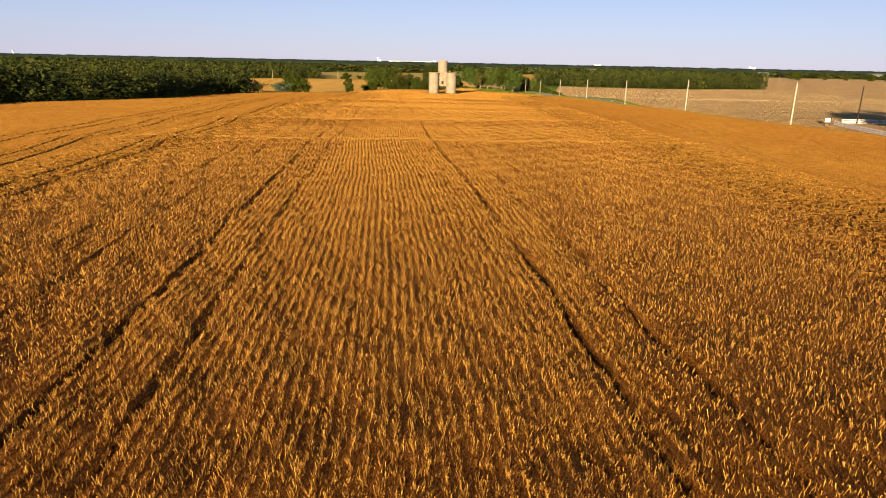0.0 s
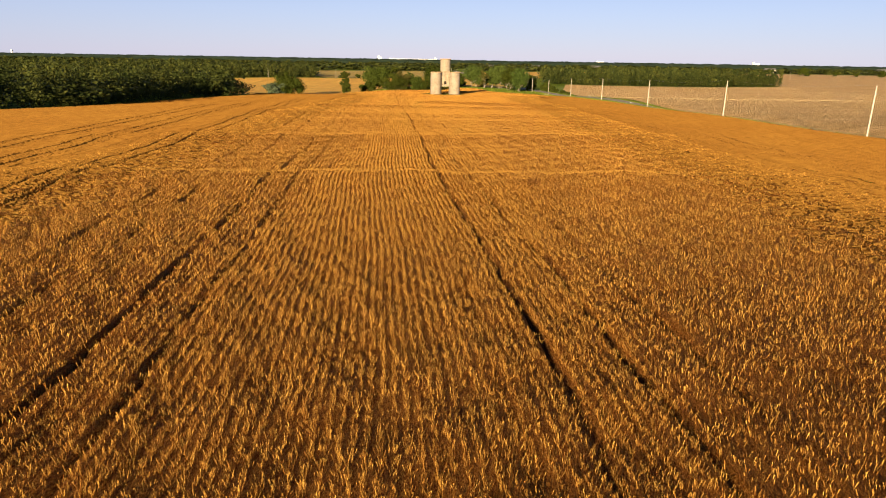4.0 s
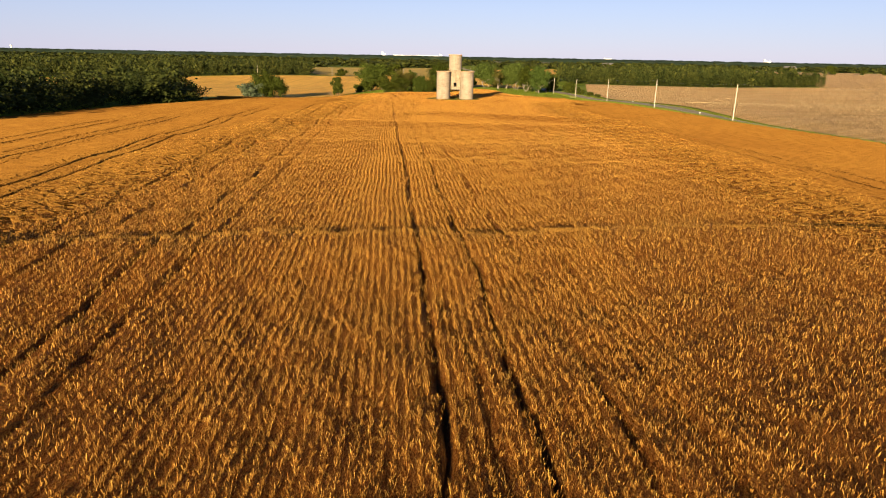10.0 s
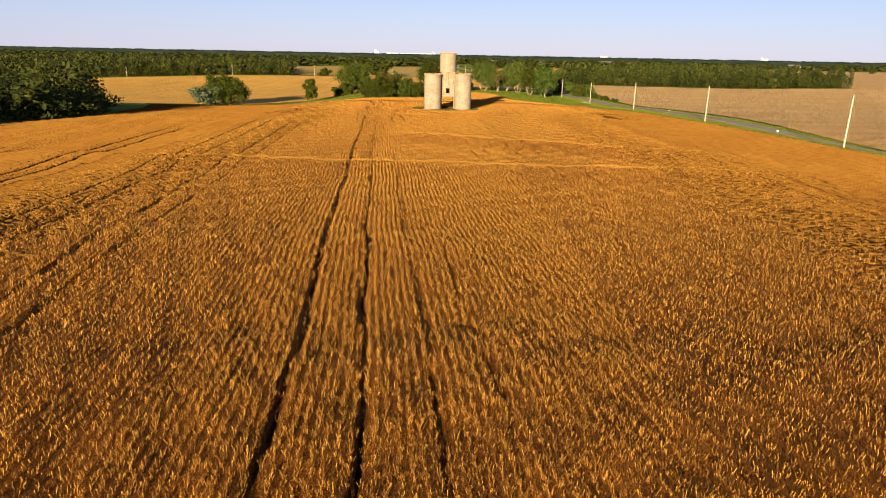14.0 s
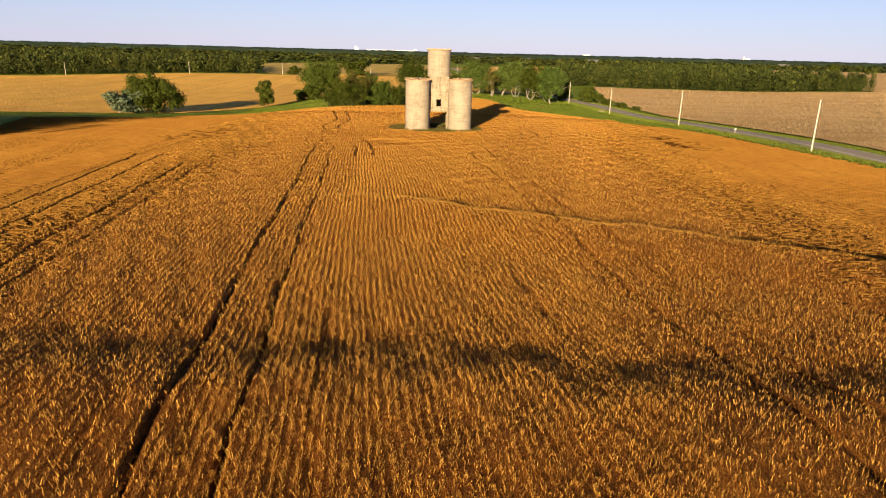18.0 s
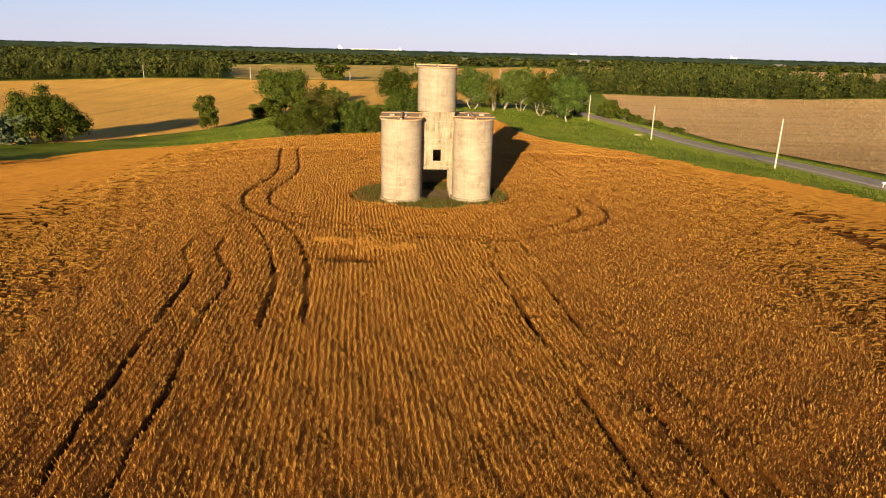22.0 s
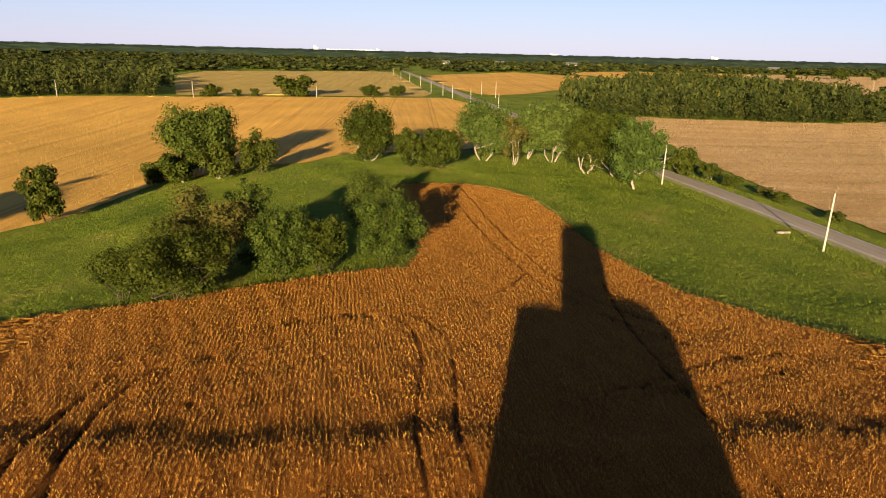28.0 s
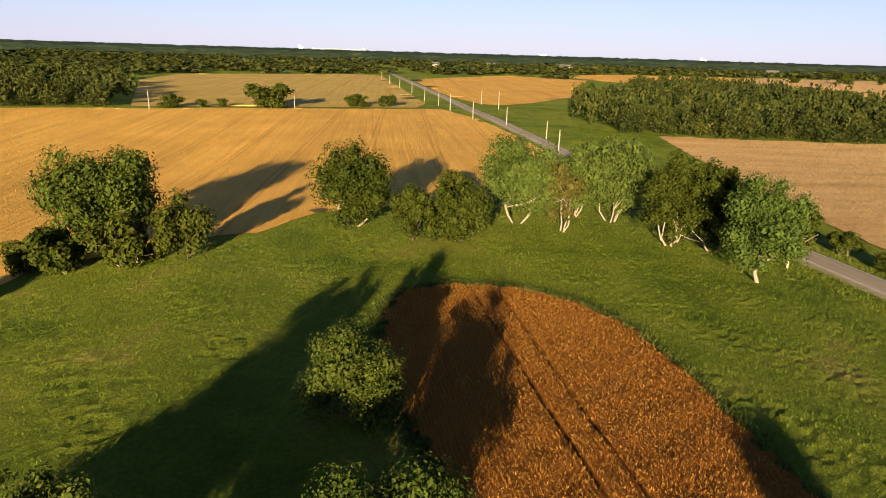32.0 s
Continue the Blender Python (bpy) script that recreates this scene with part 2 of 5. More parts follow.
# one crop, two tones: flat sheet lightened, sun-facing ranks darkened to even the light
WHEAT = wheat_material("ripe_wheat_gap_shade", (0.76, 0.37, 0.064), (0.47, 0.175, 0.025), (0.16, 0.04, 0.005))
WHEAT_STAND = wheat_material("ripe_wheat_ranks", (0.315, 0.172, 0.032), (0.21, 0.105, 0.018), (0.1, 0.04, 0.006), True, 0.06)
WHEAT_FAR = wheat_material("ripe_wheat_pale", (0.96, 0.6, 0.135), (0.92, 0.55, 0.115), (0.76, 0.42, 0.078), False, 0.15)
FIELD_DULL = wheat_material("ripening_field", (0.76, 0.57, 0.16), (0.68, 0.5, 0.13), (0.55, 0.4, 0.1), False, 0.15)


def leaf_material(name, a, b_, trans=0.25):
    m, nt, b = material(name, 0.6)
    g = nt.nodes.new("ShaderNodeNewGeometry")
    o = nt.nodes.new("ShaderNodeObjectInfo")
    c = mix(nt, g.outputs["Random Per Island"], a, b_)
    t = ramp(nt, o.outputs["Random"], [(0.0, (0.85, 0.9, 0.8)), (1.0, (1.15, 1.08, 1.0))])
    c = mix(nt, 1.0, c, t, "MULTIPLY")
    if name == "wheat_ears":
        grain = ramp(nt, noise_fac(nt, place(nt, (1, 1, 0.25)), 55.0, 2, 0.7), [(0.36, (0.4, 0.34, 0.3)), (0.52, (1, 1, 1)), (0.66, (1.3, 1.3, 1.3))])
        c = mix(nt, 1.0, c, grain, "MULTIPLY")
    if name == "woodland_leaves":
        kinds = ramp(nt, noise_fac(nt, place(nt, (1, 1, 0.2)), 0.12, 2), [(0.36, (0.5, 0.58, 0.62)), (0.5, (0.92, 0.92, 0.95)), (0.64, (1.35, 1.2, 1.1))])
        c = mix(nt, 1.0, c, kinds, "MULTIPLY")
    paint(nt, b, c)
    tr = nt.nodes.new("ShaderNodeBsdfTranslucent")
    nt.links.new(c, tr.inputs["Color"])
    mx = nt.nodes.new("ShaderNodeMixShader")
    mx.inputs[0].default_value = trans
    out = nt.nodes["Material Output"]
    nt.links.new(b.outputs[0], mx.inputs[1])
    nt.links.new(tr.outputs[0], mx.inputs[2])
    nt.links.new(mx.outputs[0], out.inputs["Surface"])
    return m


LEAF = leaf_material("cottonwood_leaves", (0.036, 0.057, 0.009), (0.095, 0.125, 0.019), 0.18)
LEAF_PALE = leaf_material("pale_cottonwood_leaves", (0.046, 0.074, 0.014), (0.11, 0.15, 0.03), 0.14)
LEAF_DARK = leaf_material("hedge_leaves", (0.03, 0.042, 0.005), (0.075, 0.09, 0.012), 0.15)
LEAF_BROWN = leaf_material("thin_brownish_leaves", (0.075, 0.07, 0.016), (0.15, 0.13, 0.03))
LEAF_SILVER = leaf_material("silvery_leaves", (0.11, 0.135, 0.08), (0.18, 0.21, 0.13))
WOODS = leaf_material("woodland_leaves", (0.03, 0.042, 0.01), (0.07, 0.085, 0.019), 0.12)
WHEAT_EARS = leaf_material("wheat_ears", (0.36, 0.138, 0.019), (0.92, 0.5, 0.1), 0.22)
PALE_EARS = leaf_material("pale_wheat_ears", (0.56, 0.33, 0.08), (0.86, 0.54, 0.14), 0.2)
LODGED_STRAW = leaf_material("lodged_straw", (0.34, 0.13, 0.018), (0.8, 0.45, 0.09), 0.15)
STRAW = leaf_material("straw_stubble", (0.5, 0.32, 0.15), (0.85, 0.62, 0.34), 0.15)
GRASS_BLADES = leaf_material("grass_blades", (0.08, 0.125, 0.01), (0.26, 0.32, 0.036), 0.28)
VERGE_BLADES = leaf_material("verge_grass_blades", (0.09, 0.13, 0.014), (0.22, 0.26, 0.04), 0.25)
WEED_BLADES = leaf_material("weed_leaves", (0.02, 0.034, 0.007), (0.17, 0.2, 0.045), 0.15)
DRY_WEEDS = leaf_material("dry_reddish_weeds", (0.06, 0.03, 0.012), (0.26, 0.14, 0.05), 0.15)

BARK, nt, b = material("pale_bark", 0.9)
paint(nt, b, ramp(nt, noise_fac(nt, place(nt, (3, 3, 0.6)), 2.0), [(0.3, (0.26, 0.21, 0.15)), (0.7, (0.46, 0.39, 0.3))]))
bump(nt, b, noise_fac(nt, place(nt, (4, 4, 0.7)), 5.0), 0.6, 0.05)

BARK_DARK, nt, b = material("dark_bark", 0.95)
paint(nt, b, ramp(nt, noise_fac(nt, place(nt, (3, 3, 0.6)), 2.0), [(0.3, (0.05, 0.04, 0.025)), (0.7, (0.12, 0.095, 0.065))]))
bump(nt, b, noise_fac(nt, place(nt, (4, 4, 0.7)), 5.0), 0.6, 0.05)

GRASS, nt, b = material("meadow_grass", 0.9)
c1 = ramp(nt, noise_fac(nt, place(nt), 0.07, 5), [(0.3, (0.11, 0.17, 0.014)), (0.46, (0.21, 0.275, 0.024)), (0.6, (0.28, 0.33, 0.036)), (0.74, (0.38, 0.31, 0.08))])
c2 = ramp(nt, noise_fac(nt, place(nt), 2.2, 6, 0.75), [(0.3, (0.55, 0.55, 0.5)), (0.7, (1.25, 1.25, 1.2))])
paint(nt, b, mix(nt, 1.0, c1, c2, "MULTIPLY"))
bump(nt, b, noise_fac(nt, place(nt), 3.0, 6, 0.8), 1.0, 0.6)

STUBBLE, nt, b = material("stubble_soil", 0.95)
c1 = ramp(nt, noise_fac(nt, place(nt, (0.25, 1.6, 1)), 0.09, 5, 0.65), [(0.3, (0.68, 0.4, 0.145)), (0.5, (0.85, 0.54, 0.22)), (0.72, (0.95, 0.66, 0.31))])
c2 = ramp(nt, noise_fac(nt, place(nt, (0.5, 1.4, 1)), 1.6, 6, 0.8), [(0.32, (0.55, 0.5, 0.45)), (0.52, (1, 1, 1)), (0.7, (1.12, 1.12, 1.12))])
paint(nt, b, mix(nt, 1.0, c1, c2, "MULTIPLY"))
bump(nt, b, noise_fac(nt, place(nt, (0.5, 1.5, 1)), 2.0, 5, 0.8), 1.0, 0.9)

ASPHALT, nt, b = material("worn_asphalt", 0.85)
c1 = ramp(nt, noise_fac(nt, place(nt, (1.0, 0.12, 1)), 0.5, 5), [(0.3, (0.36, 0.305, 0.235)), (0.7, (0.48, 0.41, 0.325))])
paint(nt, b, c1)
bump(nt, b, noise_fac(nt, place(nt), 30.0, 3), 0.4, 0.02)

LINE_WHITE, nt, b = material("road_paint_white", 0.7)
paint(nt, b, ramp(nt, noise_fac(nt, place(nt), 3.0), [(0.3, (0.55, 0.52, 0.47)), (0.5, (0.86, 0.84, 0.8))]))
LINE_YELLOW, nt, b = material("road_paint_yellow", 0.7)
paint(nt, b, ramp(nt, noise_fac(nt, place(nt), 3.0), [(0.35, (0.3, 0.24, 0.1)), (0.6, (0.55, 0.38, 0.06))]))
GRAVEL, nt, b = material("gravel_shoulder", 0.95)
paint(nt, b, ramp(nt, noise_fac(nt, place(nt), 1.5, 6, 0.8), [(0.3, (0.2, 0.2, 0.09)), (0.6, (0.34, 0.3, 0.19))]))

CONCRETE, nt, b = material("weathered_cast_concrete", 0.9)
lift = ramp(nt, noise_fac(nt, place(nt, (0.35, 0.35, 2.2)), 0.9, 5, 0.6), [(0.3, (0.29, 0.24, 0.17)), (0.55, (0.35, 0.295, 0.215)), (0.75, (0.385, 0.33, 0.245))])
streak = ramp(nt, noise_fac(nt, place(nt, (2.2, 2.2, 0.14)), 1.6, 5, 0.7), [(0.35, (0.72, 0.68, 0.62)), (0.52, (1, 1, 1))])
spot = ramp(nt, noise_fac(nt, place(nt), 3.5, 6, 0.7), [(0.25, (0.78, 0.76, 0.72)), (0.42, (1, 1, 1))])
blotch = ramp(nt, noise_fac(nt, place(nt, (1, 1, 0.7)), 0.55, 6, 0.7), [(0.36, (0.76, 0.74, 0.72)), (0.5, (1, 1, 1)), (0.66, (1.08, 1.08, 1.1))])
scar = ramp(nt, noise_fac(nt, place(nt, (0.5, 0.5, 5)), 1.3, 5, 0.75), [(0.27, (0.5, 0.46, 0.4)), (0.33, (1, 1, 1))])
paint(nt, b, mix(nt, 1.0, mix(nt, 1.0, mix(nt, 1.0, mix(nt, 0.4, lift, streak, "MULTIPLY"), spot, "MULTIPLY"), blotch, "MULTIPLY"), scar, "MULTIPLY"))
bump(nt, b, noise_fac(nt, place(nt, (1, 1, 3)), 4.0, 6, 0.7), 0.35, 0.04)

CONCRETE_STAINED, nt, b = material("stained_concrete", 0.92)
lift = ramp(nt, noise_fac(nt, place(nt, (0.5, 0.5, 1.6)), 0.8, 5, 0.6), [(0.3, (0.3, 0.245, 0.17)), (0.7, (0.42, 0.355, 0.26))])
streak = ramp(nt, noise_fac(nt, place(nt, (1.6, 1.6, 0.22)), 1.1, 6, 0.75), [(0.36, (0.38, 0.35, 0.28)), (0.48, (0.8, 0.77, 0.7)), (0.58, (1, 1, 1))])
paint(nt, b, mix(nt, 0.9, lift, streak, "MULTIPLY"))
bump(nt, b, noise_fac(nt, place(nt), 5.0, 6, 0.7), 0.4, 0.04)

ROOF, nt, b = material("dirty_roof_slab", 0.95)
paint(nt, b, mix(nt, 1.0, ramp(nt, noise_fac(nt, place(nt), 0.9, 6, 0.7), [(0.3, (0.32, 0.2, 0.1)), (0.7, (0.58, 0.41, 0.25))]),
                 ramp(nt, noise_fac(nt, place(nt), 9.0, 4), [(0.3, (0.75, 0.75, 0.75)), (0.6, (1.1, 1.1, 1.1))]), "MULTIPLY"))
bump(nt, b, noise_fac(nt, place(nt), 8.0, 5), 0.5, 0.03)

JOINT, nt, b = material("dark_lift_joint", 0.95)
paint(nt, b, ramp(nt, noise_fac(nt, place(nt, (1.5, 1.5, 1)), 2.0), [(0.4, (0.3, 0.25, 0.18)), (0.6, (0.5, 0.43, 0.32))]))
EARTH, nt, b = material("bare_earth", 0.95)
paint(nt, b, ramp(nt, noise_fac(nt, place(nt), 1.3, 6, 0.7), [(0.3, (0.16, 0.11, 0.06)), (0.7, (0.32, 0.24, 0.13))]))
bump(nt, b, noise_fac(nt, place(nt), 3.0, 6, 0.8), 0.8, 0.15)
POLE_WOOD, nt, b = material("sun_bleached_pole", 0.85)
paint(nt, b, ramp(nt, noise_fac(nt, place(nt, (6, 6, 0.5)), 2.0), [(0.3, (0.42, 0.36, 0.27)), (0.7, (0.62, 0.56, 0.44))]))
POLE_DARK, nt, b = material("creosoted_pole", 0.85)
paint(nt, b, ramp(nt, noise_fac(nt, place(nt, (6, 6, 0.5)), 2.0), [(0.3, (0.02, 0.014, 0.01)), (0.7, (0.05, 0.035, 0.025))]))
WHITE, nt, b = material("white_paint", 0.6)
paint(nt, b, ramp(nt, noise_fac(nt, place(nt), 1.2), [(0.3, (0.7, 0.69, 0.66)), (0.7, (0.82, 0.82, 0.8))]))
GREY_METAL, nt, b = material("galvanised_metal", 0.45, 0.9)
b.inputs["Base Color"].default_value = (0.45, 0.46, 0.47, 1)
CERAMIC, nt, b = material("brown_glazed_ceramic", 0.25)
b.inputs["Base Color"].default_value = (0.09, 0.05, 0.03, 1)
FARM_WALL, nt, b = material("tan_siding", 0.8)
paint(nt, b, ramp(nt, noise_fac(nt, place(nt), 1.2), [(0.3, (0.34, 0.3, 0.25)), (0.7, (0.46, 0.42, 0.36))]))
DARK_ROOF, nt, b = material("grey_shingle", 0.9)
paint(nt, b, ramp(nt, noise_fac(nt, place(nt), 2.0), [(0.3, (0.1, 0.1, 0.1)), (0.7, (0.2, 0.19, 0.18))]))

# ---------- ground ----------
xs = np.unique(np.concatenate([np.linspace(-4800, -400, 23), np.linspace(-400, -120, 29), np.linspace(-120, 120, 61), np.linspace(120, 400, 29), np.linspace(400, 4800, 23)]))
ys = np.unique(np.concatenate([np.linspace(-1500, -60, 12), np.linspace(-60, 620, 171), np.linspace(620, 1400, 79), np.linspace(1400, 4900, 30)]))


def sheet(xs, ys, height, keep=None):
    X, Y = np.meshgrid(xs, ys)
    Z = height(X, Y)
    nx, ny = len(xs), len(ys)
    idx = np.arange(nx * ny).reshape(ny, nx)
    quads = np.stack([idx[:-1, :-1], idx[:-1, 1:], idx[1:, 1:], idx[1:, :-1]], -1).reshape(-1, 4)
    v = np.stack([X, Y, Z], -1).reshape(-1, 3)
    if keep is not None:
        c = v[quads].mean(1)
        quads = quads[keep(c[:, 0], c[:, 1])]
        used, inv = np.unique(quads, return_inverse=True)
        v, quads = v[used], inv.reshape(-1, 4)
    return v, quads


v, f = sheet(xs, ys, lambda x, y: gz(x, y))
tagged(put("ground", mesh_arrays("ground", v, f, True), GRASS), "uneven green meadow grass on gently falling farmland", "grass", kind="structure")

MAIN = [(-145, -60), (-128, 150), (-120, 190), (-106, 215), (-103, 280), (-90, 325), (-96, 365), (-110, 400), (-82, 425), (-82, 438), (-79, 449), (-71, 453.5), (-49, 453.5), (-31.5, 456), (-12.4, 466),
        (-3, 469), (-0.7, 478), (-2, 489), (-4.7, 498), (-6.2, 510), (-6, 522), (-3, 530), (3, 532.5), (9, 532), (15, 530), (21, 524), (25, 516), (26.5, 503), (26.5, 492),
        (27.5, 478), (32, 460), (41, 449), (49, 443), (55, 415), (62, 401), (67, 385), (71, 343), (75, 292), (77, 250), (79, 200), (83, 162), (86, 133), (90, 60), (97, -60)]
FAR = [(-79, 506), (-90, 488), (-97, 476), (-112, 466), (-135, 452), (-200, 428), (-420, 425), (-420, 700), (-299, 746), (-211, 814), (-97, 837), (35, 862), (50, 800), (57, 740), (60, 680), (58, 640),
       (40, 608), (17, 594), (-3, 586), (-20, 579), (-29, 563), (-44, 562), (-65, 553), (-71, 520)]
BROWN = [(93, 160), (100, 60), (130, -60), (900, -60), (2300, 1000), (2200, 1700), (720, 1700), (445, 1300), (424, 1050), (372, 770), (240, 727), (128, 745), (100, 600), (93, 540), (90, 480), (93, 400), (93, 300)]
SECOND = [(-147, 838), (-236, 1123), (-238, 1272), (-30, 1394), (2, 1356), (28, 905), (20, 868)]
THIRD = [(52, 1000), (36, 1280), (199, 1480), (297, 1382), (166, 1010), (110, 930), (80, 905), (66, 915)]
FOURTH = [(262, 1514), (453, 1668), (708, 1679), (442, 1295), (330, 1330)]

# wheel ruts along the rows: offset from the bent row, drift of the offset over the first half, from y, to y, depth, half width
RUTS = [(0, 0, -60, 343, 1.0, 0.15), (3.3, 0, -60, 344, 1.0, 0.14), (-19.5, 1.7, -60, 318, 0.9, 0.14), (-16.3, 1.4, -60, 318, 0.6, 0.12), (-25.1, 1.8, -60, 330, 0.7, 0.11), (-28.4, 1.2, -60, 330, 0.7, 0.11),
        (-39.2, 1.2, -60, 300, 0.8, 0.16), (-42.4, 1.4, -60, 300, 0.75, 0.16), (-49.0, -2.0, -60, 260, 0.8, 0.18), (-52.2, -2.0, -60, 260, 0.6, 0.18), (-59.6, -0.8, -60, 240, 0.7, 0.2), (-62.9, -0.8, -60, 240, 0.6, 0.2),
        (6.4, 0.1, 44, 205, 0.65, 0.13), (6.5, 0, 203, 262, 0.5, 0.12), (9.1, 0, 96, 205, 0.45, 0.12), (1.65, 0, 112, 126, 0.7, 0.12), (0.9, 0, 124, 131, 0.6, 0.12), (27.2, 0.6, 228, 349, 0.95, 0.14), (30.4, 0.8, 228, 350, 0.8, 0.13), (33.6, 0.5, 300, 335, 0.5, 0.14),
        (20.3, 0, 255, 270, 0.6, 0.13), (-2.4, 0, 34, 75, 0.3, 0.12), (53.6, 0, 120, 300, 0.55, 0.2), (56.8, 0, 120, 300, 0.5, 0.2)]
# turning tracks near the tower: control points
TURNS = [[(-24.3, 342), (-27, 348), (-27.4, 353)], [(-20.9, 342), (-24, 348.6), (-24.4, 354)],
         [(-15.7, 330), (-16.9, 342), (-22.5, 359), (-29, 369)], [(-12.4, 330), (-14.9, 347), (-18.6, 358), (-23, 364.5)],
         [(-30, 437), (-31.8, 424), (-27.4, 396), (-28, 377), (-24.6, 366), (-19, 361), (-10.8, 357), (-0.7, 354), (6.8, 354), (16.2, 359.5), (21.2, 367), (20.4, 378)],
         [(-27, 438), (-28.8, 427), (-24, 397), (-24.6, 378), (-21.6, 368), (-14, 361.4), (-5.6, 357), (2.4, 355.6), (10.4, 359), (17.6, 367.6), (17.2, 378)],
         [(4.6, 349), (2.5, 354), (-4, 356)], [(7.7, 349), (6.5, 353), (1, 356)],
         [(-3.0, 398), (-3.3, 418), (-3.7, 427), (-2.6, 439), (-3.8, 447.5), (-8.2, 450.4), (-20, 446.5)], [(0.6, 398), (0.3, 418), (-0.5, 425), (0.4, 439), (-0.8, 446.5), (-5, 451.3), (-17, 449.2)],
         [(6.7, 529), (9.1, 498), (13.1, 466), (19.4, 449), (28.9, 439), (44, 424)], [(10.3, 529), (13.8, 483), (17.4, 461), (22.5, 450), (31, 442)],
         [(22.8, 463), (20.8, 447), (20.3, 433), (20.5, 415), (22, 395)], [(16.6, 432.6), (25.8, 437.4), (35.4, 439.8), (46, 436)], [(17, 431), (25.9, 433.3), (33.4, 436.5)],
         [(13.1, 466), (8, 458), (0, 455)], [(-40, 398), (-37, 412), (-42, 420)], [(-18, 402), (-14, 412), (-17, 418)]]
TURNS = [curve_points(t) for t in TURNS]
SILO = (-1.8, 379.0)
LODGED = [(-10.2, 352.4, 1.5, 0.4), (-6.4, 350.4, 1.1, 0.35), (-13.2, 353.2, 0.7, 0.25)]
# small hollows beaten into the crop
pits = random.Random(21)
HOLLOWS = [(pits.uniform(-12.5, 0.5), pits.uniform(358.8, 367.5), pits.uniform(0.35, 0.9), pits.uniform(0.14, 0.3)) for _ in range(26)]
HOLLOWS += [(pits.uniform(-45, 45), pits.uniform(326, 450), pits.uniform(0.5, 1.6), pits.uniform(0.15, 0.35)) for _ in range(60)]


def cover(u, x, y):
    """standing crop, 1 where full, 0 in ruts and round the tower"""
    c = np.ones(np.shape(u))
    for o, drift, a, b_, depth, half in RUTS:
        live = smooth(a, a + 4, y) * (1 - smooth(b_ - 3, b_, y)) * (0.76 + 0.24 * np.sin(y * 0.09 + o * 3) * np.sin(y * 0.31 + o))
        mid = o + drift * smooth(45, 125, y) + 0.06 * np.sin(y * 1.7 + o) + 0.1 * np.sin(y * 0.27 + o) + 0.07 * np.sin(y * 0.71 + 2 * o)
        c = c - depth * live * np.exp(-((u - mid) / half) ** 2)
    near = y > 325
    if near.any():
        for k, t in enumerate(TURNS):
            lo, hi = t.min(0) - 2, t.max(0) + 2
            s = near & (x > lo[0]) & (x < hi[0]) & (y > lo[1]) & (y < hi[1])
            if s.any():
                c[s] -= (0.95 if k < 6 else 0.8) * np.exp(-(line_distance(x[s], y[s], t) / (0.27 if k in (4, 5) else 0.19)) ** 2)
        e = np.hypot((x - SILO[0]) / 11.4, (y - SILO[1]) / 9.4) + 0.06 * np.sin(np.arctan2(y - SILO[1], x - SILO[0]) * 5)
        c = c * smooth(0.9, 1.04, e)
        for hx, hy, hw, hd in HOLLOWS:
            s = near & (np.abs(x - hx) < 3 * hw) & (np.abs(y - hy) < 3 * hd)
            if s.any():
                c[s] -= 0.7 * np.exp(-((x[s] - hx) / hw) ** 2 - ((y[s] - hy) / hd) ** 2)
        # lodged hollow in the crop
        c = c - 0.85 * np.exp(-(((x + 10.8) / 3.4) ** 2 + ((y - 346.4 + 0.12 * (x + 10.8)) / 0.9) ** 2))
    return np.clip(c, 0.03, 1)


def crop_z(u, x, y):
    lump = 0.05 * np.sin(x * 1.7 + y * 0.6) + 0.05 * np.sin(x * 0.6 - y * 1.1) + 0.04 * np.sin(x * 3.1 + y * 2.3)
    return gz(x, y) + 0.05 + (0.42 + lump) * cover(u, x, y)


def crop_sheet(us, ys, rough, ridge, keep):
    """a stretch of standing crop: every corner at its own height; ridge: ragged ranks of ears that stand up across the rows, two lines of corners each"""
    U, Y = np.meshgrid(us, ys)
    if ridge:
        ys = np.stack([ys, ys + 0.07], 1).ravel()
        U, Y = np.meshgrid(us, ys)
        loose = np.minimum(1, np.gradient(us) / 0.4) * (ys[2] - ys[0])
        Y = Y + np.repeat(rng.uniform(-0.4, 0.4, (len(ys) // 2, len(us))) * loose, 2, 0)
    else:
        Y = Y + rng.uniform(-0.3, 0.3, Y.shape) * (ys[1] - ys[0])
    X = U + row_x(Y)
    cv = cover(U, X, Y)
    Z = (gz(X, Y) + 0.07 + 0.43 * cv if ridge else crop_z(U, X, Y)) + cv * (rng.uniform(-1, 1, U.shape) * rough + ridge * (np.arange(len(ys)) % 2)[:, None])
    n, m = len(us), len(ys)
    idx = np.arange(n * m).reshape(m, n)
    quads = np.stack([idx[:-1, :-1], idx[:-1, 1:], idx[1:, 1:], idx[1:, :-1]], -1).reshape(-1, 4)
    v = np.stack([X, Y, Z], -1).reshape(-1, 3)
    c = v[quads].mean(1)
    jx, jy = c[:, 0] + 0.5 * np.sin(c[:, 1] * 1.9), c[:, 1] + 0.4 * np.sin(c[:, 0] * 2.3)
    quads = quads[inside(jx, jy, MAIN) & keep(c[:, 0], c[:, 1])]
    used, inv = np.unique(quads, return_inverse=True)
    return v[used], inv.reshape(-1, 4), U.ravel()[used], cv.ravel()[used]


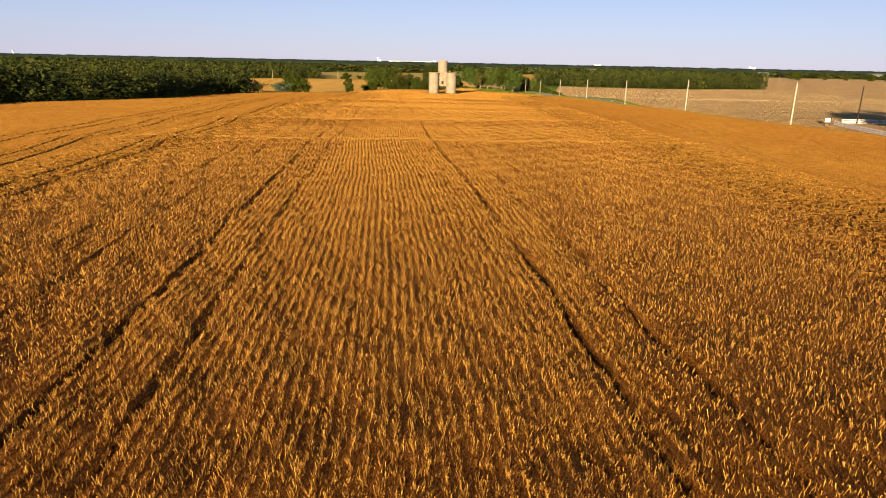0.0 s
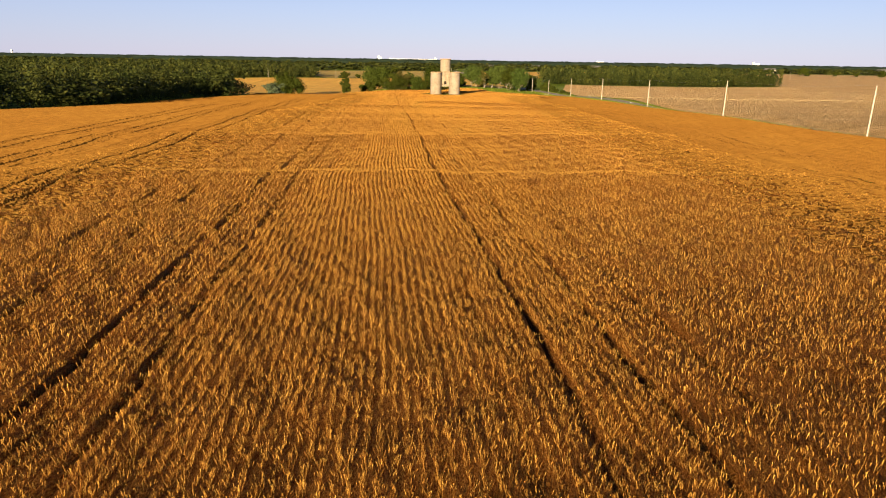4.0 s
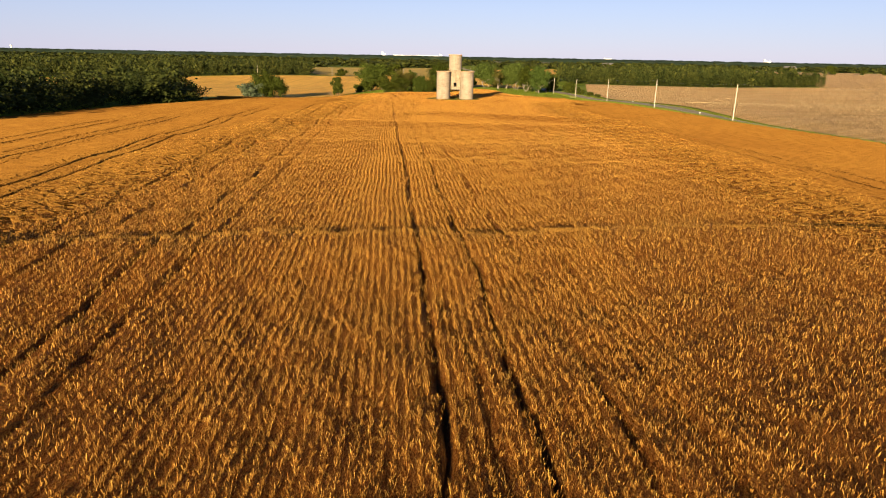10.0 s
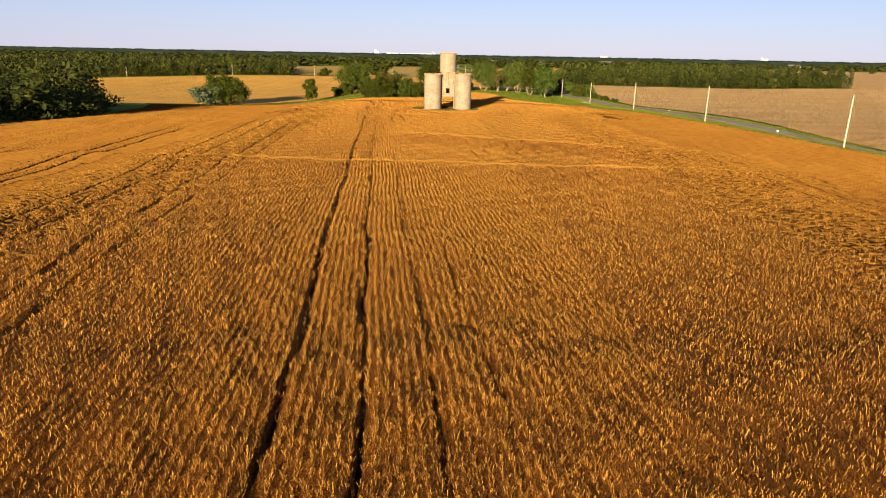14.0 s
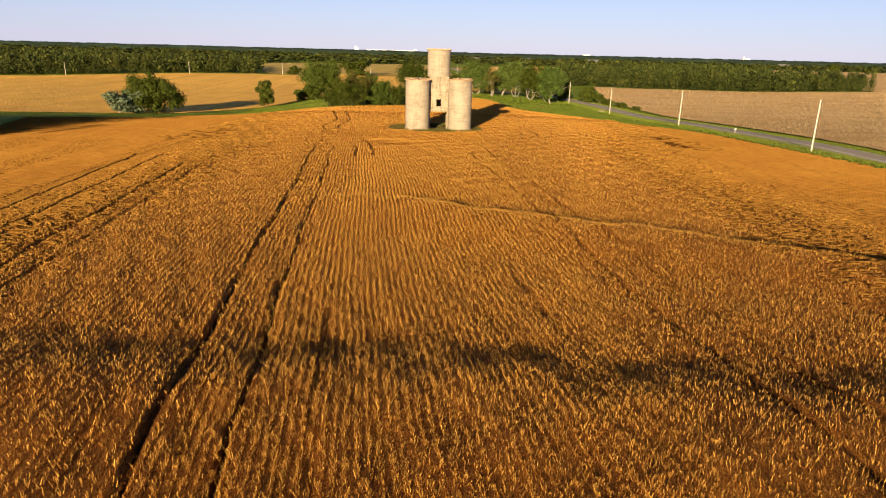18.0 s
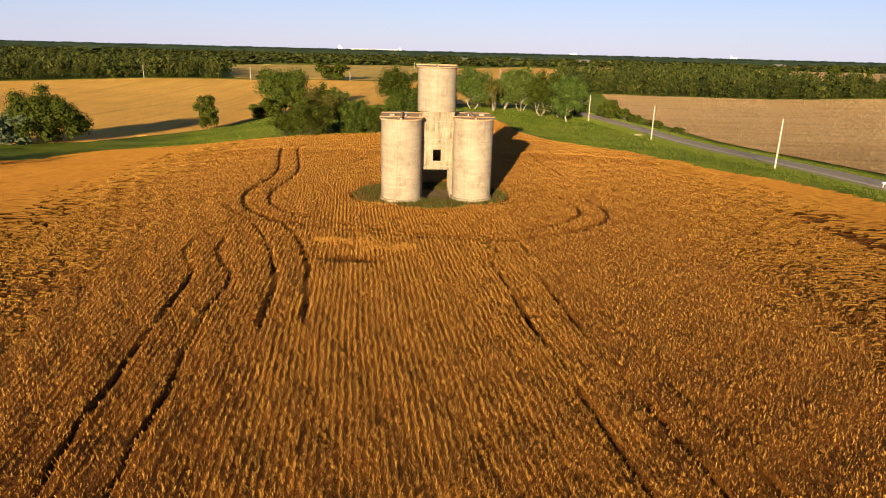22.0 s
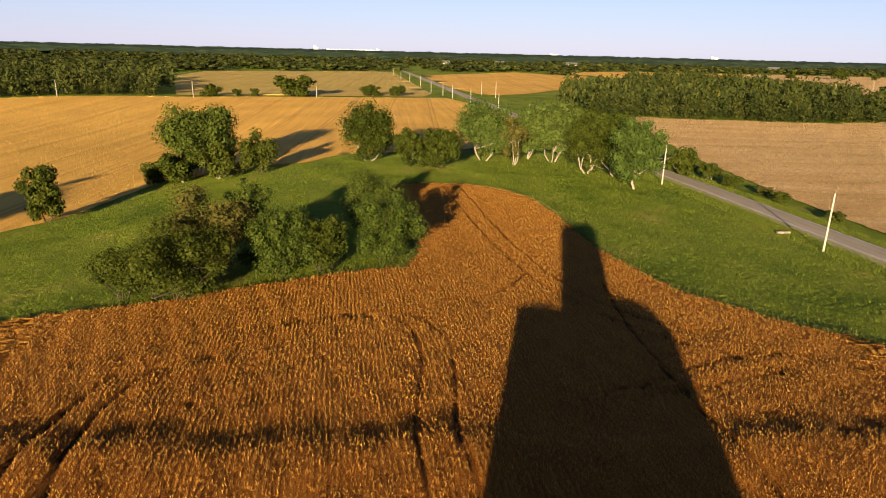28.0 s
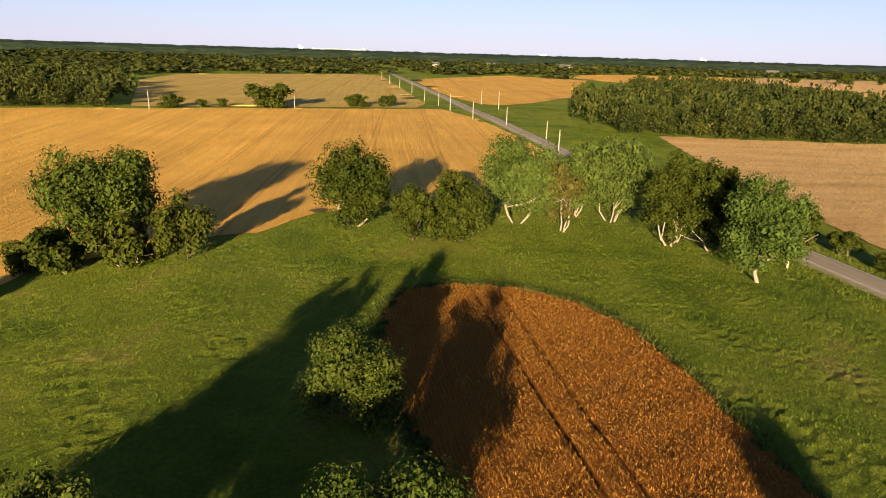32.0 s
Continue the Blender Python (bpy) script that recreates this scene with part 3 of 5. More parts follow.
rng = np.random.default_rng(3)
def with_ruts(us, step):
    lines = np.concatenate([o + np.arange(min(drift, 0) - 2 * step, max(drift, 0) + 2 * step + 0.01, step) for o, drift, *_ in RUTS])
    lines = np.unique(np.round(np.concatenate([us, lines[(lines > us[0]) & (lines < us[-1])]]), 2))
    return lines[np.concatenate([[True], np.diff(lines) > 0.07])]


def flanks(x, y):
    """picks the ranked crop beside the middle strip, thinning out towards it and towards the tower"""
    share = np.maximum(1 - smooth(-48, -29, x), smooth(23, 43, x)) * (1 - smooth(330, 390, y))
    return rng.uniform(0, 1, np.shape(x)) < share


near_blocks, far_blocks = [], []
for store, us, yy, rough, ridge, keep in (
        (near_blocks, with_ruts(np.arange(-50, 72.1, 0.6), 0.16), np.arange(8, 346.2, 1.3), 0.06, 0.0, lambda x, y: (x > -49.5) & (x < 45)),
        (near_blocks, np.arange(-50, 100, 0.42), np.arange(345.4, 536, 0.8), 0.05, 0.0, lambda x, y: np.abs(x) < 58),
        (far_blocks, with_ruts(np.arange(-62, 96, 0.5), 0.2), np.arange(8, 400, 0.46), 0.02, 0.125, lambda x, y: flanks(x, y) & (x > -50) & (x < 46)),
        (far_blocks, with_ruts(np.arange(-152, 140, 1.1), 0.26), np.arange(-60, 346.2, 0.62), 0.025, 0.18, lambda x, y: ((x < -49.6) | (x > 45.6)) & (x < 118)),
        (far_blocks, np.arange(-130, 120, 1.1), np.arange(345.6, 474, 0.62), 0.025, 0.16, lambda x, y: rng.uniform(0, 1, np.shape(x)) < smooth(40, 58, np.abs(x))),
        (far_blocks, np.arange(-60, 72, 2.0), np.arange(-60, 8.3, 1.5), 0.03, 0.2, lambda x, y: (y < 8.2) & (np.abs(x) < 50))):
    v, f, u, cv = crop_sheet(us, yy, rough, ridge, keep)
    store.append((v, f, u, cv))
for name, parts in (("wheat_field", near_blocks), ("standing_ears", far_blocks)):
    v, f = join([(q[0], q[1]) for q in parts])
    me = mesh_arrays(name, v, f, name == "wheat_field")
    for key, k in (("row", 2), ("standing", 3)):
        at = me.attributes.new(key, "FLOAT", "POINT")
        at.data.foreach_set("value", np.concatenate([q[k] for q in parts]).astype(np.float32))
    if name == "wheat_field":
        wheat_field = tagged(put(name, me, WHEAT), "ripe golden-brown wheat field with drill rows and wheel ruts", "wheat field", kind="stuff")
    else:
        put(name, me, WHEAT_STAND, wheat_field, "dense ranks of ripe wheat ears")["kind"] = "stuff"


def blades(bx, by, bz, rng, count, width, low, high, lean, along=0.0, wander=1.6):
    """thin stalks and ears round each base, their broad side mostly along x"""
    n = len(bx)
    ang = rng.normal(0, wander, (n, count))
    px = bx[:, None] + rng.normal(0, 0.05 + 0.6 * width, (n, count))
    py = by[:, None] + rng.normal(0, 0.08 + width, (n, count)) + rng.uniform(-0.5, 0.5, (n, count)) * along
    h = rng.uniform(low, high, (n, count))
    w = width * rng.uniform(0.5, 1.0, (n, count))
    tx, ty = np.cos(ang), np.sin(ang)
    la = rng.uniform(0, 2 * math.pi, (n, count))
    z0 = np.broadcast_to(bz[:, None], (n, count))
    dx, dy = lean * h * np.cos(la), lean * h * np.sin(la)
    ear = rng.uniform(0, 1, (n, count)) < (0.55 if along else 0.0)
    foot, tip = np.where(ear, h, 0), np.where(ear, 0, h)
    a = np.stack([px - w * tx + dx * ear, py - w * ty + dy * ear, z0 + foot], -1)
    b_ = np.stack([px + w * tx + dx * ear, py + w * ty + dy * ear, z0 + foot + 0.25 * w * ear], -1)
    c = np.stack([px + dx * ~ear, py + dy * ~ear, z0 + tip], -1)
    v = np.stack([a, b_, c], 2).reshape(-1, 3)
    return v, np.arange(len(v)).reshape(-1, 3)


rng = np.random.default_rng(7)
tufts = []


def stand(poly, x0, x1, y0, y1, du, dy, count, width, low, high, hole=None, sheet_z=None):
    """rows of tufts over a stretch of the plan; hole: a stretch left out"""
    yy = np.arange(y0, y1, dy)
    us = np.arange(math.floor((x0 - 9) / du) * du, x1 + 50, du)
    U, Y = np.meshgrid(us, yy)
    U = (U + rng.normal(0, 0.15 * du, U.shape)).ravel()
    Y = (Y + rng.uniform(-0.5, 0.5, (len(yy), len(us))) * dy).ravel()
    X = U + row_x(Y)
    s = (X > x0) & (X < x1)
    U, X, Y = U[s], X[s], Y[s]
    s = inside(X, Y, poly)
    if hole:
        s &= ~((X > hole[0]) & (X < hole[1]) & (Y > hole[2]) & (Y < hole[3]))
    U, X, Y = U[s], X[s], Y[s]
    if sheet_z is None:
        cv = cover(U, X, Y)
        s = rng.uniform(0, 1, len(cv)) < cv ** 2
        U, X, Y = U[s], X[s], Y[s]
        Z = crop_z(U, X, Y)
    else:
        Z = gz(X, Y) + sheet_z
    return blades(X, Y, Z - 0.1, rng, count, width, low, high, 0.35, dy, 0.75)


tufts.append(stand(MAIN, -14, 8, 12, 372, 0.44, 0.2, 8, 0.0125, 0.18, 0.36))
tufts.append(stand(MAIN, -35, 29, 12, 372, 0.44, 0.28, 5, 0.0185, 0.18, 0.37, (-14, 8, 0, 999)))
tufts.append(stand(MAIN, -47, 42, 12, 346, 0.44, 0.46, 5, 0.02, 0.18, 0.37, (-35, 29, 0, 999)))
tufts.append(stand(MAIN, -46, 46, 346, 372, 0.44, 0.42, 6, 0.022, 0.18, 0.38, (-35, 29, 0, 999)))
tufts.append(stand(MAIN, -54, 54, 372, 534, 0.44, 0.42, 6, 0.022, 0.18, 0.38))
v, f = join(tufts)
put("ears", mesh_arrays("ears", v, f), WHEAT_EARS, wheat_field, "standing ears and stalks of ripe wheat")["kind"] = "stuff"

for name, poly, mat, dz, step, label in (("wheat_field", FAR, WHEAT_FAR, 0.18, 2.3, "paler ripe wheat field behind the tree row"), ("stubble_field", BROWN, STUBBLE, 0.3, 6, "bare brown stubble field beyond the road"),
                                         ("crop_field", SECOND, FIELD_DULL, 0.4, 8, "dull greenish-gold ripening field"), ("wheat_field", THIRD, WHEAT_FAR, 0.4, 8, "ripe golden field beside the far road"),
                                         ("wheat_field", FOURTH, WHEAT_FAR, 0.4, 12, "distant narrow strip of ripe wheat")):
    p = np.array(poly)
    gx, gy = np.arange(p[:, 0].min(), p[:, 0].max() + step, step), np.arange(p[:, 1].min(), p[:, 1].max() + step, step)
    if poly is BROWN:
        gx, gy = np.concatenate([np.arange(88, 135, 1.0), np.arange(136, 420, 10), np.arange(420, 2320, 30)]), np.concatenate([np.arange(-60, 780, 3.0), np.arange(780, 1720, 10)])
    v, f = sheet(gx, gy, lambda x, y: gz(x, y) + dz, lambda x, y: inside(x, y, poly))
    p2 = np.concatenate([p, p[:1]])
    edge = line_distance(v[:, 0], v[:, 1], p2) < (0.55 if poly is BROWN else 0.95 * step)
    v[edge, :2] = nearest_on(v[edge, :2], p2)
    v[edge, 2] = gz(v[edge, 0], v[edge, 1]) + dz
    sown = tagged(put(name, mesh_arrays(name, v, f, True), mat), label, "field", kind="stuff")
    if poly is FAR:
        v, f = stand(FAR, -330, 62, 430, 862, 1.6, 2.5, 2, 0.085, 0.16, 0.3, None, 0.18)
        put("ears", mesh_arrays("ears", v, f), PALE_EARS, sown)["kind"] = "stuff"
    if poly is BROWN:
        v, f = stand(BROWN, 90, 380, 100, 775, 1.6, 2.2, 2, 0.11, 0.16, 0.26, None, 0.26)
        put("stubble", mesh_arrays("stubble", v, f), STRAW, sown)["kind"] = "stuff"

# wind-flattened straw near the tower
px, py = [], []
for cx, cy, wx, wy in LODGED:
    px.append(rng.normal(cx, wx * 1.3, 230))
    py.append(rng.normal(cy, wy * 1.8, 230))
px, py = np.concatenate(px), np.concatenate(py)
v, f = blades(px, py, crop_z(px - row_x(py), px, py) + 0.12, rng, 4, 0.04, 0.14, 0.26, 1.0)
tagged(put("lodged_straw", mesh_arrays("lodged_straw", v, f), LODGED_STRAW), "flattened pale straw in the wheat near the tower", "straw", kind="stuff")

# ---------- road ----------
ROAD = [(106, -150), (98, 0), (94.5, 100), (91, 180), (87.5, 275), (84, 355), (81, 420), (78.8, 490), (76.2, 545), (70.5, 640), (61, 772), (54.4, 859), (47, 999), (18.7, 1421), (-33, 2026), (-86, 2966)]
road_line = curve_points(ROAD, 24)


def ribbon(line, offs, dz):
    d = np.gradient(line, axis=0)
    d /= np.linalg.norm(d, axis=1)[:, None]
    nrm = np.stack([d[:, 1], -d[:, 0]], 1)
    cols = []
    for o, h in zip(offs, dz):
        p = line + nrm * o
        cols.append(np.stack([p[:, 0], p[:, 1], gz(line[:, 0], line[:, 1]) + h], -1))
    v = np.stack(cols, 1)
    n, k = v.shape[:2]
    idx = np.arange(n * k).reshape(n, k)
    quads = np.stack([idx[:-1, :-1], idx[:-1, 1:], idx[1:, 1:], idx[1:, :-1]], -1).reshape(-1, 4)
    return v.reshape(-1, 3), quads


tagged(put("road_shoulder", mesh_arrays("road_shoulder", *ribbon(road_line, (-5.5, -3.2, 3.2, 5.5), (-0.25, 0.3, 0.3, -0.25))), GRAVEL), "grassy gravel shoulder along the paved road", "road", kind="structure")
tagged(put("road", mesh_arrays("road", *ribbon(road_line, (-3.1, -3.0, 0, 3.0, 3.1), (0.1, 0.36, 0.42, 0.36, 0.1))), ASPHALT), "grey worn two-lane asphalt country road", "road", kind="structure")
for name, o, mat in (("edge_line", -2.75, LINE_WHITE), ("edge_line", 2.75, LINE_WHITE), ("centre_line", -0.12, LINE_YELLOW), ("centre_line", 0.12, LINE_YELLOW)):
    tagged(put(name, mesh_arrays(name, *ribbon(road_line[:300], (o - 0.08, o + 0.08), (0.435, 0.435))), mat), "faded painted line on the road", "road marking", kind="structure")


# ---------- concrete grain tower ----------
def stadium(cx, y0, y1, r, n=24):
    """plan outline with two round ends, counter-clockwise"""
    a = [(cx + r * math.cos(t), y0 + r * math.sin(t)) for t in np.linspace(-math.pi, 0, n)]
    c = [(cx + r * math.cos(t), y1 + r * math.sin(t)) for t in np.linspace(0, math.pi, n)]
    return a + c


def prism(bm, outline, z0, z1, z_in=None):
    lo = [bm.verts.new((x, y, z0)) for x, y in outline]
    hi = [bm.verts.new((x, y, z1)) for x, y in outline]
    n = len(outline)
    for i in range(n):
        bm.faces.new((lo[i], lo[(i + 1) % n], hi[(i + 1) % n], hi[i]))
    bm.faces.new(hi)
    bm.faces.new(lo[::-1])
    return bm


tower = new("grain_tower")
tower.location = (0, 0, 0)
tagged(tower, "abandoned cream concrete grain tower with two bins standing in wheat", "grain silo")


def bin_body(name, cx, y0, y1, r, z0, z1, mat, label, joints):
    body = part(name, prism(bmesh.new(), stadium(cx, y0, y1, r), z0, z1), mat, tower, label)
    for z in joints:
        part("lift_joint", prism(bmesh.new(), stadium(cx, y0, y1, r + 0.012), z, z + 0.035), JOINT, body)
    return body


def d_shape(cx, y0, y1, r, n=24):
    """plan outline with a round front and a straight back, counter-clockwise"""
    return [(cx + r * math.cos(t), y0 + r * math.sin(t)) for t in np.linspace(-math.pi, 0, n)] + [(cx + r, y1), (cx - r, y1)]


def tilted(bm, y, fall):
    """lets the part of a slab behind y slope down"""
    for q in bm.verts:
        q.co.z -= max(0.0, q.co.y - y) * fall
    return bm


def roof_cap(cx, y0, y1, yb, r, z, hatches=()):
    """bin roof: front slab, rear slab that slopes down, long rib, cross ribs, hatches and vents"""
    R, top = r + 0.22, z + 0.2
    outline = stadium(cx, y0, y1, R)
    cap = part("roof_slab", prism(bmesh.new(), [p for p in outline if p[1] < min(yb, y1 - 0.01)] + [(cx + R, yb), (cx - R, yb)], z, top), ROOF, tower, "dirty brown roof slab with raised ribs")
    rear = [(cx - R, yb + 0.01), (cx + R, yb + 0.01)] + [p for p in outline if p[1] > yb + 0.02]
    part("roof_slab", tilted(prism(bmesh.new(), rear, z, top), yb, 0.17), ROOF, tower, "dirty brown rear roof slab")
    bm = bmesh.new()
    box(bm, cx - 0.13, y0 - R + 0.02, top, cx + 0.13, yb, top + 0.2, 0.03)
    part("roof_rib", bm, ROOF, cap)
    bm = bmesh.new()
    box(bm, cx - 0.13, yb + 0.005, top, cx + 0.13, y1 + R - 0.02, top + 0.2, 0.03)
    part("roof_rib", tilted(bm, yb, 0.17), ROOF, cap)
    for yy in (y0 + 0.2, yb - 0.09):
        for a, b_ in ((cx - R, cx - 0.15), (cx + 0.15, cx + R)):
            bm = bmesh.new()
            box(bm, a, yy - 0.08, top, b_, yy + 0.08, top + 0.09, 0.02)
            part("roof_rib", bm, ROOF, cap)
    sgn = -1 if cx < 0 else 1
    for yy in hatches:
        hx, drop = cx + sgn * 1.35, max(0.0, yy - yb) * 0.17
        bm = bmesh.new()
        for q in ((-0.36, -0.3, 0.36, -0.22), (-0.36, 0.22, 0.36, 0.3), (-0.36, -0.22, -0.28, 0.22), (0.28, -0.22, 0.36, 0.22)):
            box(bm, hx + q[0], yy + q[1], top - drop - 0.04, hx + q[2], yy + q[3], top + 0.2 - drop)
        part("hatch_curb", bm, CONCRETE, cap, "square pale concrete roof hatch curb")
    for yy in (y0 + 2.0, y1 + 0.2):
        vx, zz = cx - sgn * 0.6, top - max(0.0, yy - yb) * 0.17
        vv, vf = tube([(vx, yy, zz - 0.05), (vx, yy, zz + 0.25), (vx, yy, zz + 0.26), (vx, yy, zz + 0.4)], [0.13, 0.13, 0.22, 0.05], 10)
        put("roof_vent", mesh_arrays("roof_vent", vv, vf, False), GREY_METAL, cap, "small round metal roof vent")
    return cap


joints = [2.1, 3.6, 4.9, 7.3, 9.2]
bin_l = bin_body("bin", -5.95, 375.1, 383.0, 2.75, -0.6, 11.0, CONCRETE, "tall cream concrete storage bin with rounded ends", joints)
bin_r = bin_body("bin", 3.95, 375.9, 384.0, 2.72, -0.6, 11.1, CONCRETE, "tall cream concrete storage bin with rounded ends", [2.6, 5.2, 8.1])
for cx, y0, y1 in ((-5.95, 375.1, 383.0), (3.95, 375.9, 384.0)):
    part("footing", prism(bmesh.new(), stadium(cx, y0, y1, 2.92), -0.9, 0.35), CONCRETE_STAINED, tower, "weathered projecting concrete footing")
roof_cap(-5.95, 375.1, 383.0, 381.4, 2.75, 11.0, (377.4, 383.2))
roof_cap(3.95, 375.9, 384.0, 382.0, 2.72, 11.1, (378.6,))
# raised head bin on a square work-house over the drive-through: round front, straight back
head = part("head_bin", prism(bmesh.new(), d_shape(-1.05, 379.0, 382.8, 2.66), 11.8, 17.7), CONCRETE, tower, "raised cream concrete head bin")
for z in (13.6, 15.4):
    part("lift_joint", prism(bmesh.new(), d_shape(-1.05, 379.0, 382.81, 2.672), z, z + 0.035), JOINT, head)
cap = part("roof_slab", prism(bmesh.new(), d_shape(-1.05, 379.0, 383.05, 2.9), 17.7, 17.85), ROOF, tower, "dirty brown head bin roof slab")
bm = bmesh.new()
box(bm, -1.17, 376.2, 17.85, -0.93, 382.85, 18.0, 0.03)
part("roof_rib", bm, ROOF, cap)
bm = bmesh.new()
box(bm, -3.98, 382.86, 17.86, 1.88, 383.06, 18.04, 0.03)
part("roof_rib", bm, ROOF, cap)
house = new("work_house")
house.parent = tower
X0, X1, YF, YB = -3.3, 1.3, 376.3, 384.6
wx0, wx1, wz0, wz1 = -1.55, -0.45, 5.15, 6.75
bm = bmesh.new()
T = 0.3
for q in ((X0, YF, 4.3, wx0, YF + T, 11.7), (wx1, YF, 4.3, X1, YF + T, 11.7), (wx0, YF, 4.3, wx1, YF + T, wz0), (wx0, YF, wz1, wx1, YF + T, 11.7)):
    box(bm, *q)
part("front_wall", bm, CONCRETE_STAINED, house, "streaked grey-cream concrete wall with a window opening")
for name, q in (("side_wall", (X0, YF + T, 4.3, X0 + T, YB, 11.7)), ("side_wall", (X1 - T, YF + T, 4.3, X1, YB, 11.7)), ("back_wall", (X0 + T, YB - T, 4.3, X1 - T, YB, 11.7)),
                ("floor_slab", (X0, YF - 0.06, 3.95, X1, YB, 4.296)), ("top_slab", (X0 - 0.08, YF - 0.08, 11.7, X1 + 0.08, YB, 11.9)), ("ledge", (X0 - 0.02, YF - 0.14, 4.3, X1 + 0.02, YF - 0.003, 4.48)),
                ("ledge", (X0, YF - 0.07, 7.25, X1, YF - 0.003, 7.4)), ("ledge", (X0, YF - 0.07, 8.05, X1, YF - 0.003, 8.17)), ("ledge", (X0, YF - 0.06, 10.55, X1, YF - 0.003, 10.65)),
                ("window_sill", (wx0 - 0.15, YF - 0.1, wz0 - 0.14, wx1 + 0.15, YF - 0.004, wz0)), ("window_jamb", (wx0 - 0.14, YF - 0.05, wz0, wx0, YF - 0.004, wz1)),
                ("window_jamb", (wx1, YF - 0.05, wz0, wx1 + 0.14, YF - 0.004, wz1)), ("window_head", (wx0 - 0.14, YF - 0.05, wz1, wx1 + 0.14, YF - 0.004, wz1 + 0.14))):
    bm = bmesh.new()
    box(bm, *q)
    part(name, bm, CONCRETE_STAINED if name not in ("ledge", "window_sill") else CONCRETE, house)
for i in range(6):
    y = YF + 0.2 + i * 1.5
    bm = bmesh.new()
    box(bm, X1 - 0.32, y, -0.6, X1 - 0.02, y + 0.4, 3.95, 0.02)
    part("column", bm, CONCRETE, house, "pale square concrete column")
    bm = bmesh.new()
    box(bm, X0 + 0.02, y, -0.6, X0 + 0.32, y + 0.4, 3.95, 0.02)
    part("column", bm, CONCRETE, house, "pale square concrete column")
bm = bmesh.new()
box(bm, -3.1, 374.2, -0.8, 1.1, 385.2, -0.4, 0.04)
part("drive_slab", bm, EARTH, tower, "earth-covered concrete drive-through floor")
bm = bmesh.new()
box(bm, -3.0, 374.0, -0.7, 1.0, 374.35, -0.05, 0.04)
part("kerb", bm, CONCRETE_STAINED, tower, "low concrete kerb across the drive")
bm = bmesh.new()
box(bm, -3.55, 376.4, 10.9, -3.25, 376.75, 11.5, 0.05)
part("bracket", bm, CONCRETE_STAINED, tower)


# ---------- trees ----------
def leaf_cloud(rng, centres, radii, n, size, squash=0.8, core=0.2):
    k = len(centres)
    w = radii ** 2
    pick = rng.choice(k, n, p=w / w.sum())
    d = rng.normal(0, 1, (n, 3))
    d /= np.linalg.norm(d, axis=1)[:, None]
    inner = rng.uniform(0, 1, n) < core
    rad = radii[pick] * np.where(inner, rng.uniform(0.2, 0.6, n), rng.uniform(0.72, 1.05, n))
    p = centres[pick] + d * rad[:, None] * np.array([1, 1, squash])
    nrm = d + rng.normal(0, 0.38, (n, 3)) + np.array([0, 0, 0.2])
    nrm /= np.linalg.norm(nrm, axis=1)[:, None]
    t = np.cross(nrm, rng.normal(0, 1, (n, 3)))
    t /= np.linalg.norm(t, axis=1)[:, None]
    s = np.cross(nrm, t)
    L = (size * rng.uniform(0.55, 1.25, n) * np.where(inner, 2.2, 1.0))[:, None]
    v = np.stack([p - t * L * 0.6, p + s * L * 0.36 + nrm * L * 0.08, p + t * L * 0.6, p - s * L * 0.36 + nrm * L * 0.08], 1).reshape(-1, 3)
    return v, np.arange(4 * n).reshape(-1, 4)


